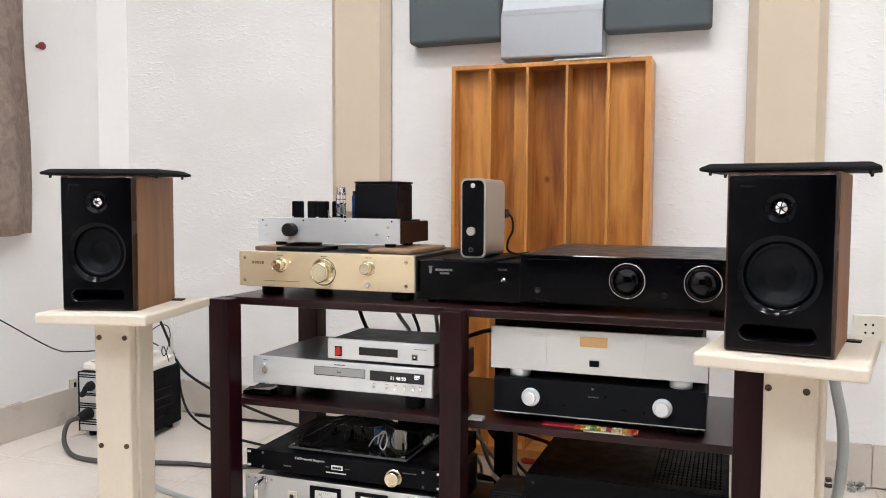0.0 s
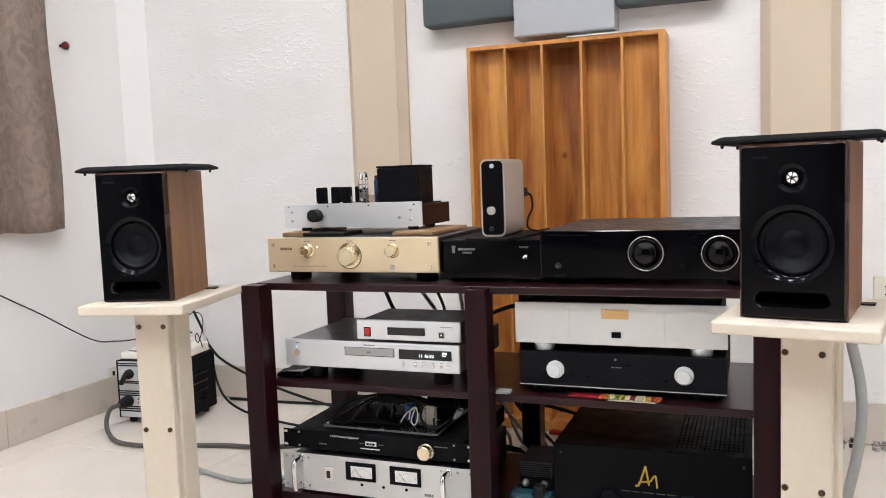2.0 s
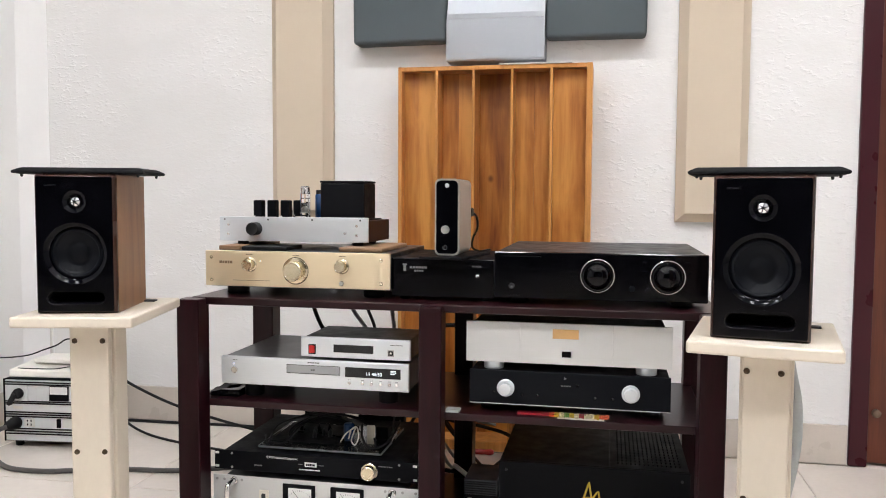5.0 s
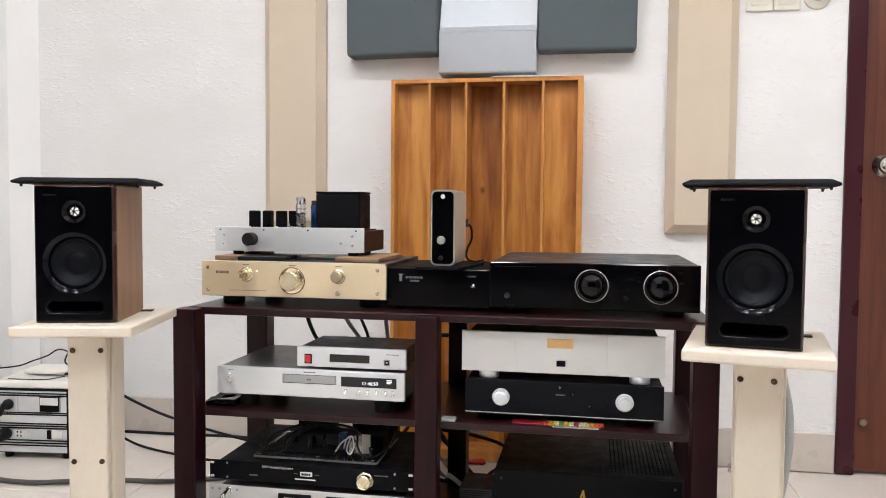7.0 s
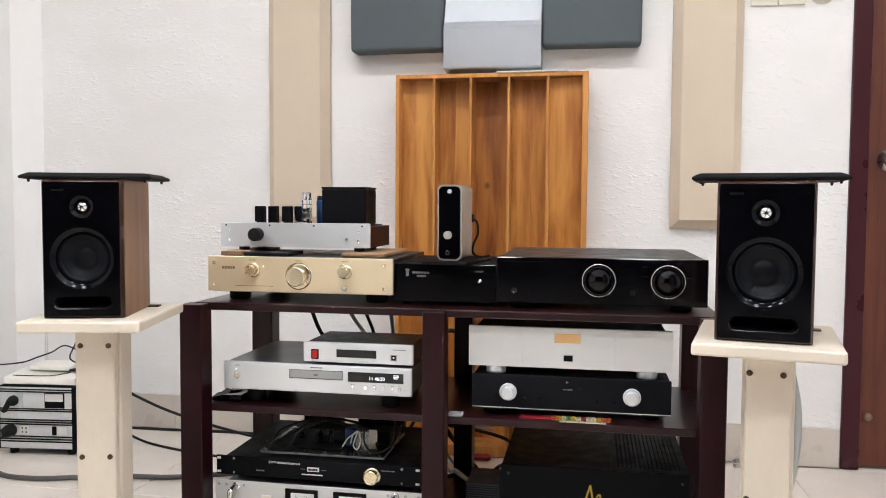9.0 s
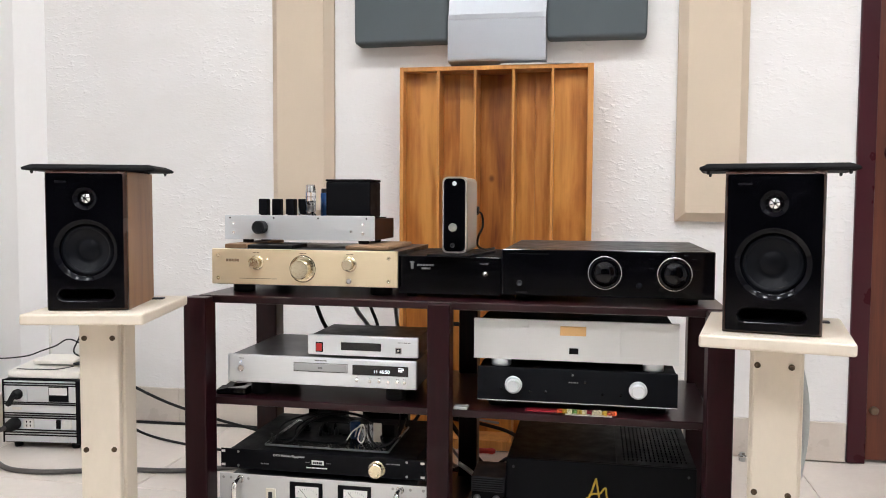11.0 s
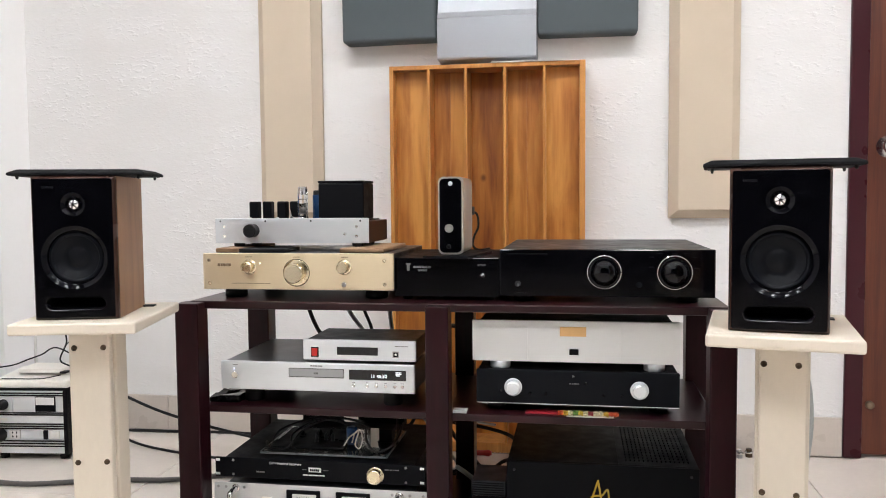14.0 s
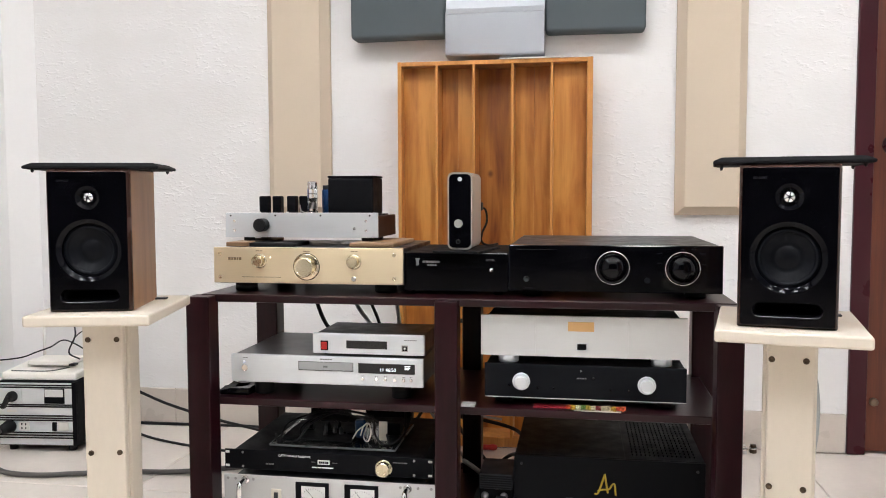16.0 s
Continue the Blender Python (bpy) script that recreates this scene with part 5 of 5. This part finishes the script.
U_ = thing("router", (-1.995, 2.075, SZ), "white plastic router with two aerials on the stabiliser", "router", 6.0)
bm = B(0, 0.235, 0, 0.17, 0.002, 0.036, 0.006, 3)
for v in bm.verts:
    if v.co.y < 0.05 and v.co.z > 0.02:
        v.co.z -= 0.010
part("housing", bm, M_WARMW, U_)
part("upper_box", B(0.05, 0.19, 0.055, 0.155, 0.036, 0.050, 0.004), M_WARMW, U_)
for x in (0.045, 0.225):
    part("aerial", LT([(0, 0.03), (0.005, 0.03), (0.0045, 0.10), (0.0035, 0.165), (0, 0.166)], (x, 0.165, 0), "z", 12), M_WHITEP, U_)
part("clip", B(0.185, 0.205, 0.05, 0.075, 0.036, 0.043, 0.002), M_RUBBER, U_)
part("lead", tube(bmesh.new(), [(0.02, 0.02, 0.027), (0.08, 0.005, 0.030), (0.15, 0.01, 0.030), (0.20, 0.03, 0.037)], 0.0016, 8), M_RUBBER, U_)

# ---- cables on floor and wall ----
def cable(pts, r, material, label):
    return solo("cable", tube(bmesh.new(), pts, r), material, label, "cable", "cables on the floor")


cable([(-1.958, 2.015, 0.079), (-1.967, 1.985, 0.072), (-1.957, 1.955, 0.045), (-1.922, 1.922, 0.020), (-1.845, 1.878, 0.0085), (-1.755, 1.866, 0.0085), (-1.69, 1.876, 0.0085), (-1.640, 1.893, 0.0085), (-1.493, 1.935, 0.0085), (-1.353, 1.956, 0.0085), (-1.15, 2.04, 0.0085), (-0.85, 2.12, 0.0085)], 0.0073, M_GREYCAB, "thick grey mains cable curling over the tiles")
cable([(-1.56, 1.86, 0.007), (-1.50, 1.80, 0.007), (-1.45, 1.755, 0.007), (-1.36, 1.722, 0.007), (-1.265, 1.705, 0.007), (-1.20, 1.735, 0.007), (-1.12, 1.80, 0.007), (-1.00, 1.95, 0.007)], 0.007, M_HOSE, "pale grey cable lying on the tiles")
cable([(-1.80, 2.29, 0.235), (-1.74, 2.28, 0.185), (-1.62, 2.27, 0.135), (-1.50, 2.26, 0.100), (-1.30, 2.22, 0.07), (-1.05, 2.15, 0.06), (-0.95, 2.05, 0.15)], 0.0046, M_RUBBER, "black cable running from the stabiliser to the rack")
cable([(-1.80, 2.40, 0.006), (-1.60, 2.408, 0.006), (-1.35, 2.42, 0.006), (-1.10, 2.38, 0.006), (-0.95, 2.25, 0.006)], 0.005, M_RUBBER, "black cable along the foot of the wall")
cable([(-1.795, 2.30, 0.19), (-1.77, 2.29, 0.10), (-1.72, 2.27, 0.045), (-1.63, 2.25, 0.012), (-1.48, 2.205, 0.0045), (-1.30, 2.16, 0.0045), (-1.10, 2.10, 0.0045), (-0.98, 2.08, 0.0045)], 0.0042, M_RUBBER, "black cable drooping from the stabiliser to the floor")
cable([(-1.155, 1.42, 0.60), (-1.22, 1.50, 0.555), (-1.45, 1.78, 0.52), (-1.72, 2.09, 0.46), (-1.795, 2.21, 0.38), (-1.80, 2.26, 0.30), (-1.795, 2.285, 0.235)], 0.0045, M_RUBBER, "black cable falling behind the speaker stand")
cable([(-1.205, 1.48, 0.545), (-1.40, 1.72, 0.50), (-1.62, 1.98, 0.45), (-1.77, 2.12, 0.40), (-1.80, 2.16, 0.345), (-1.83, 2.17, 0.29), (-1.80, 2.18, 0.268)], 0.0026, M_RUBBER, "thin black lead hanging beside the stand")
cable([(XL + 0.006, 1.70, 0.52), (XL + 0.008, 1.82, 0.45), (XL + 0.012, 1.91, 0.397), (-2.10, 2.06, 0.285), (-2.03, 2.09, 0.275), (-1.945, 2.10, 0.284), (-1.89, 2.10, 0.303), (-1.842, 2.10, 0.320), (-1.80, 2.11, 0.340), (-1.76, 2.16, 0.30)], 0.0022, M_RUBBER, "thin black cable from the wall to the router")
cable([(-1.834, 2.2, 0.327), (-1.811, 2.2, 0.347), (-1.781, 2.2, 0.362), (-1.754, 2.2, 0.358), (-1.745, 2.2, 0.332), (-1.753, 2.2, 0.294), (-1.769, 2.2, 0.259), (-1.78, 2.2, 0.273), (-1.771, 2.2, 0.289), (-1.751, 2.2, 0.241)], 0.0017, M_RUBBER, "thin black lead looping behind the speaker stand")
for pts, r, mt in (([(-0.985, 1.97, 0.60), (-0.972, 2.01, 0.50), (-0.945, 2.02, 0.425), (-0.90, 1.99, 0.40)], 0.0055, M_RUBBER),
                   ([(-0.885, 1.97, 0.60), (-0.858, 2.015, 0.485), (-0.818, 2.02, 0.425), (-0.80, 1.96, 0.41)], 0.0055, M_HOSE),
                   ([(-0.835, 1.975, 0.60), (-0.825, 2.03, 0.50), (-0.80, 2.04, 0.43), (-0.78, 2.0, 0.38)], 0.0045, M_RUBBER),
                   ([(-0.745, 1.975, 0.60), (-0.744, 2.02, 0.48), (-0.738, 2.02, 0.42), (-0.74, 1.99, 0.36)], 0.0055, M_HOSE),
                   ([(-0.66, 2.0, 0.42), (-0.60, 2.06, 0.435), (-0.52, 2.08, 0.43), (-0.42, 2.04, 0.46), (-0.38, 1.93, 0.46)], 0.0060, M_RUBBER),
                   ([(-0.64, 2.02, 0.20), (-0.58, 2.06, 0.17), (-0.50, 2.06, 0.16), (-0.42, 2.05, 0.14), (-0.38, 1.93, 0.13)], 0.0050, M_RUBBER),
                   ([(-0.72, 2.03, 0.35), (-0.66, 2.07, 0.24), (-0.63, 2.08, 0.12), (-0.60, 2.15, 0.01), (-0.52, 2.2, 0.006)], 0.0055, M_HOSE),
                   ([(-0.40, 1.92, 0.12), (-0.44, 2.02, 0.08), (-0.50, 2.08, 0.02), (-0.58, 2.12, 0.006), (-0.7, 2.14, 0.006)], 0.0050, M_RUBBER),
                   ([(-0.80, 1.98, 0.24), (-0.70, 2.02, 0.26), (-0.62, 2.04, 0.20), (-0.56, 2.08, 0.10), (-0.52, 2.10, 0.01)], 0.0045, M_RUBBER)):
    solo("cable", tube(bmesh.new(), pts, r), mt, "grey cable hanging behind the rack" if mt is M_HOSE else "black cable hanging behind the rack", "cable", "cables behind the rack")
solo("conduit", tube(bmesh.new(), [(0.152, 1.49, 0.556), (0.168, 1.50, 0.475), (0.181, 1.50, 0.41), (0.184, 1.50, 0.35), (0.179, 1.50, 0.29), (0.166, 1.50, 0.22), (0.146, 1.51, 0.13), (0.115, 1.54, 0.04), (0.06, 1.60, 0.010), (0.0, 1.66, 0.0095)], 0.0092, 14), M_HOSE, "grey green speaker conduit hanging behind the stand", "conduit")

# power strip, driver and loose fittings on the floor
T_ = thing("power_strip", (-1.05, 2.30, 0), "white power strip with black sockets on the floor", "power strip")
part("housing", B(-0.18, 0.18, -0.03, 0.03, 0, 0.035, 0.004), M_WHITEP, T_)
for k in range(5):
    part("outlet", LT([(0.016, 0), (0.016, 0.002), (0.012, 0.0005), (0, 0.0005)], (-0.13 + 0.065 * k, 0, 0.035), "z", 20), M_BLACK, T_)
sd = thing("screwdriver", (-0.575, 2.300, 0.011), "red handled screwdriver on the floor by the diffuser", "screwdriver", 4)
part("grip", LT([(0, 0), (0.007, 0.001), (0.009, 0.01), (0.008, 0.05), (0.010, 0.065), (0.006, 0.075), (0, 0.075)], (0, 0, 0), "x", 12), M_RED, sd)
part("blade", LT([(0.0025, 0.075), (0.0025, 0.16), (0, 0.162)], (0, 0, 0), "x", 10), M_CHROME, sd)
random.seed(8)
for x, y, a in ((0.232, 2.398, 20), (0.262, 2.41, -30), (0.318, 2.395, 70), (0.342, 2.405, 10)):
    f = thing("pipe_fitting", (x, y, 0), "small tarnished brass pipe fitting on the floor", "fitting", a, "loose fittings")
    part("nut", LT([(0, 0), (0.011, 0), (0.011, 0.012), (0.007, 0.012), (0.007, 0.019), (0.009, 0.019), (0.009, 0.025), (0, 0.025)], (0, 0, 0), "z", 6, False), M_TUBEIN if a > 0 else M_BRASSBOLT, f)
    part("collar", LT([(0.0115, 0.012), (0.0125, 0.014), (0.0115, 0.017)], (0, 0, 0), "z", 16), M_CHROME, f)

for pts, r, mt in (([(-0.60, 1.99, 0.215), (-0.575, 2.02, 0.205), (-0.55, 2.05, 0.185), (-0.52, 2.09, 0.165), (-0.47, 2.12, 0.150)], 0.0035, M_HOSE),
                   ([(-0.545, 1.90, 0.100), (-0.515, 1.86, 0.098), (-0.480, 1.81, 0.092), (-0.462, 1.76, 0.080), (-0.455, 1.74, 0.066)], 0.0060, M_WHITEP),
                   ([(-0.60, 2.02, 0.190), (-0.565, 2.03, 0.180), (-0.545, 2.05, 0.140), (-0.548, 2.08, 0.090), (-0.57, 2.10, 0.030), (-0.60, 2.12, 0.006)], 0.0048, M_RUBBER)):
    solo("cable", tube(bmesh.new(), pts, r), mt, {M_HOSE: "grey cable hanging behind the rack", M_WHITEP: "thick white cable lying on the lower shelf"}.get(mt, "black cable hanging behind the rack"), "cable", "cables behind the rack")

# tangle behind the lower shelves
random.seed(31)
for k in range(12):
    x0 = -0.97 + 0.034 * k
    pts = [(x0, 1.985 + 0.02 * random.random(), 0.285), (x0 + random.uniform(-0.05, 0.05), 2.00 + 0.05 * random.random(), 0.25), (x0 + random.uniform(-0.08, 0.08), 2.03 + 0.05 * random.random(), 0.17 + 0.06 * random.random()),
           (x0 + random.uniform(-0.10, 0.10), 2.06 + 0.06 * random.random(), 0.07), (x0 + random.uniform(-0.1, 0.1), 2.12 + 0.06 * random.random(), 0.006)]
    mt = M_HOSE if k in (8, 10) else M_RUBBER
    solo("cable", tube(bmesh.new(), pts, random.uniform(0.0035, 0.0055)), mt, "grey cable hanging behind the rack" if mt is M_HOSE else "black cable hanging behind the rack", "cable", "cables behind the rack")
for x, y, z, w, h_ in ((-0.90, 1.90, 0.058, 0.10, 0.19), (-0.74, 1.895, 0.058, 0.12, 0.175)):
    ad = thing("power_adapter", (x, y, z), "black plastic power adapter at the back of the shelf", "power adapter", 4, "power adapters")
    part("housing", B(-w / 2, w / 2, 0, 0.045, 0, h_, 0.004), M_BLACK, ad)
    part("lead", tube(bmesh.new(), [(0, 0.02, h_), (0.01, 0.02, h_ + 0.02), (0.04, 0.04, h_ + 0.025), (0.06, 0.08, h_)], 0.003, 8), M_RUBBER, ad)
for x, z in ((-0.845, 0.262), (-0.675, 0.250)):
    tg = thing("paper_tag", (x, 2.03, z), "white paper tag on a cable behind the rack", "tag", -8, "paper tags")
    part("card", B(-0.016, 0.016, -0.0006, 0.0006, -0.013, 0.013), M_PAPER, tg)
    part("loop", tube(bmesh.new(), [(0, 0, 0.012), (0.003, 0.004, 0.022), (0, 0.008, 0.036)], 0.0009, 6), M_WHITEP, tg)

# ---- floor tiles and skirting ----
tile_mesh = mesh_of("tile", B(-0.2988, 0.2988, -0.2988, 0.2988, -0.008, 0.0, 0.0015, 1), M_TILE)
for i in range(8):
    for j in range(9):
        t_ = new("tile", tile_mesh)
        t_.parent = floor
        t_.location = (0.38 + 0.3 + (i - 5) * 0.6, 1.83 + 0.3 + (j - 8) * 0.6, 0)
base = structure("baseboard", B(XL, XL + 0.004, YF, 2.36, 0.002, 0.10), M_GROUT, "beige tiled skirting along the walls", "baseboard")


def skirting(a, b, sx):
    d = (Vector(b) - Vector(a)).length
    bm = B(0.0006, d - 0.0006, -0.010, 0, 0.0005, 0.119, 0.002, 1)
    ob = part("skirting_tile", bm, M_SKIRT, base)
    ob.matrix_basis = pose(a[0], a[1], 0, 0, 0, math.degrees(math.atan2(b[1] - a[1], b[0] - a[0])))


y = 2.355
while y > YF:
    skirting((XL, max(YF, y - 0.6), 0), (XL, y, 0), 1)
    y -= 0.6
skirting((XL, 2.357, 0), (-2.117, YB - 0.002, 0), 1)
for a, b in ((-2.11, -1.62), (-1.62, -1.02), (-1.02, -0.42), (-0.42, 0.18), (0.18, 0.372), (0.372, DX0 - 0.054), (DX1 + 0.046, 2.06)):
    skirting((a, YB, 0), (b, YB, 0), 1)
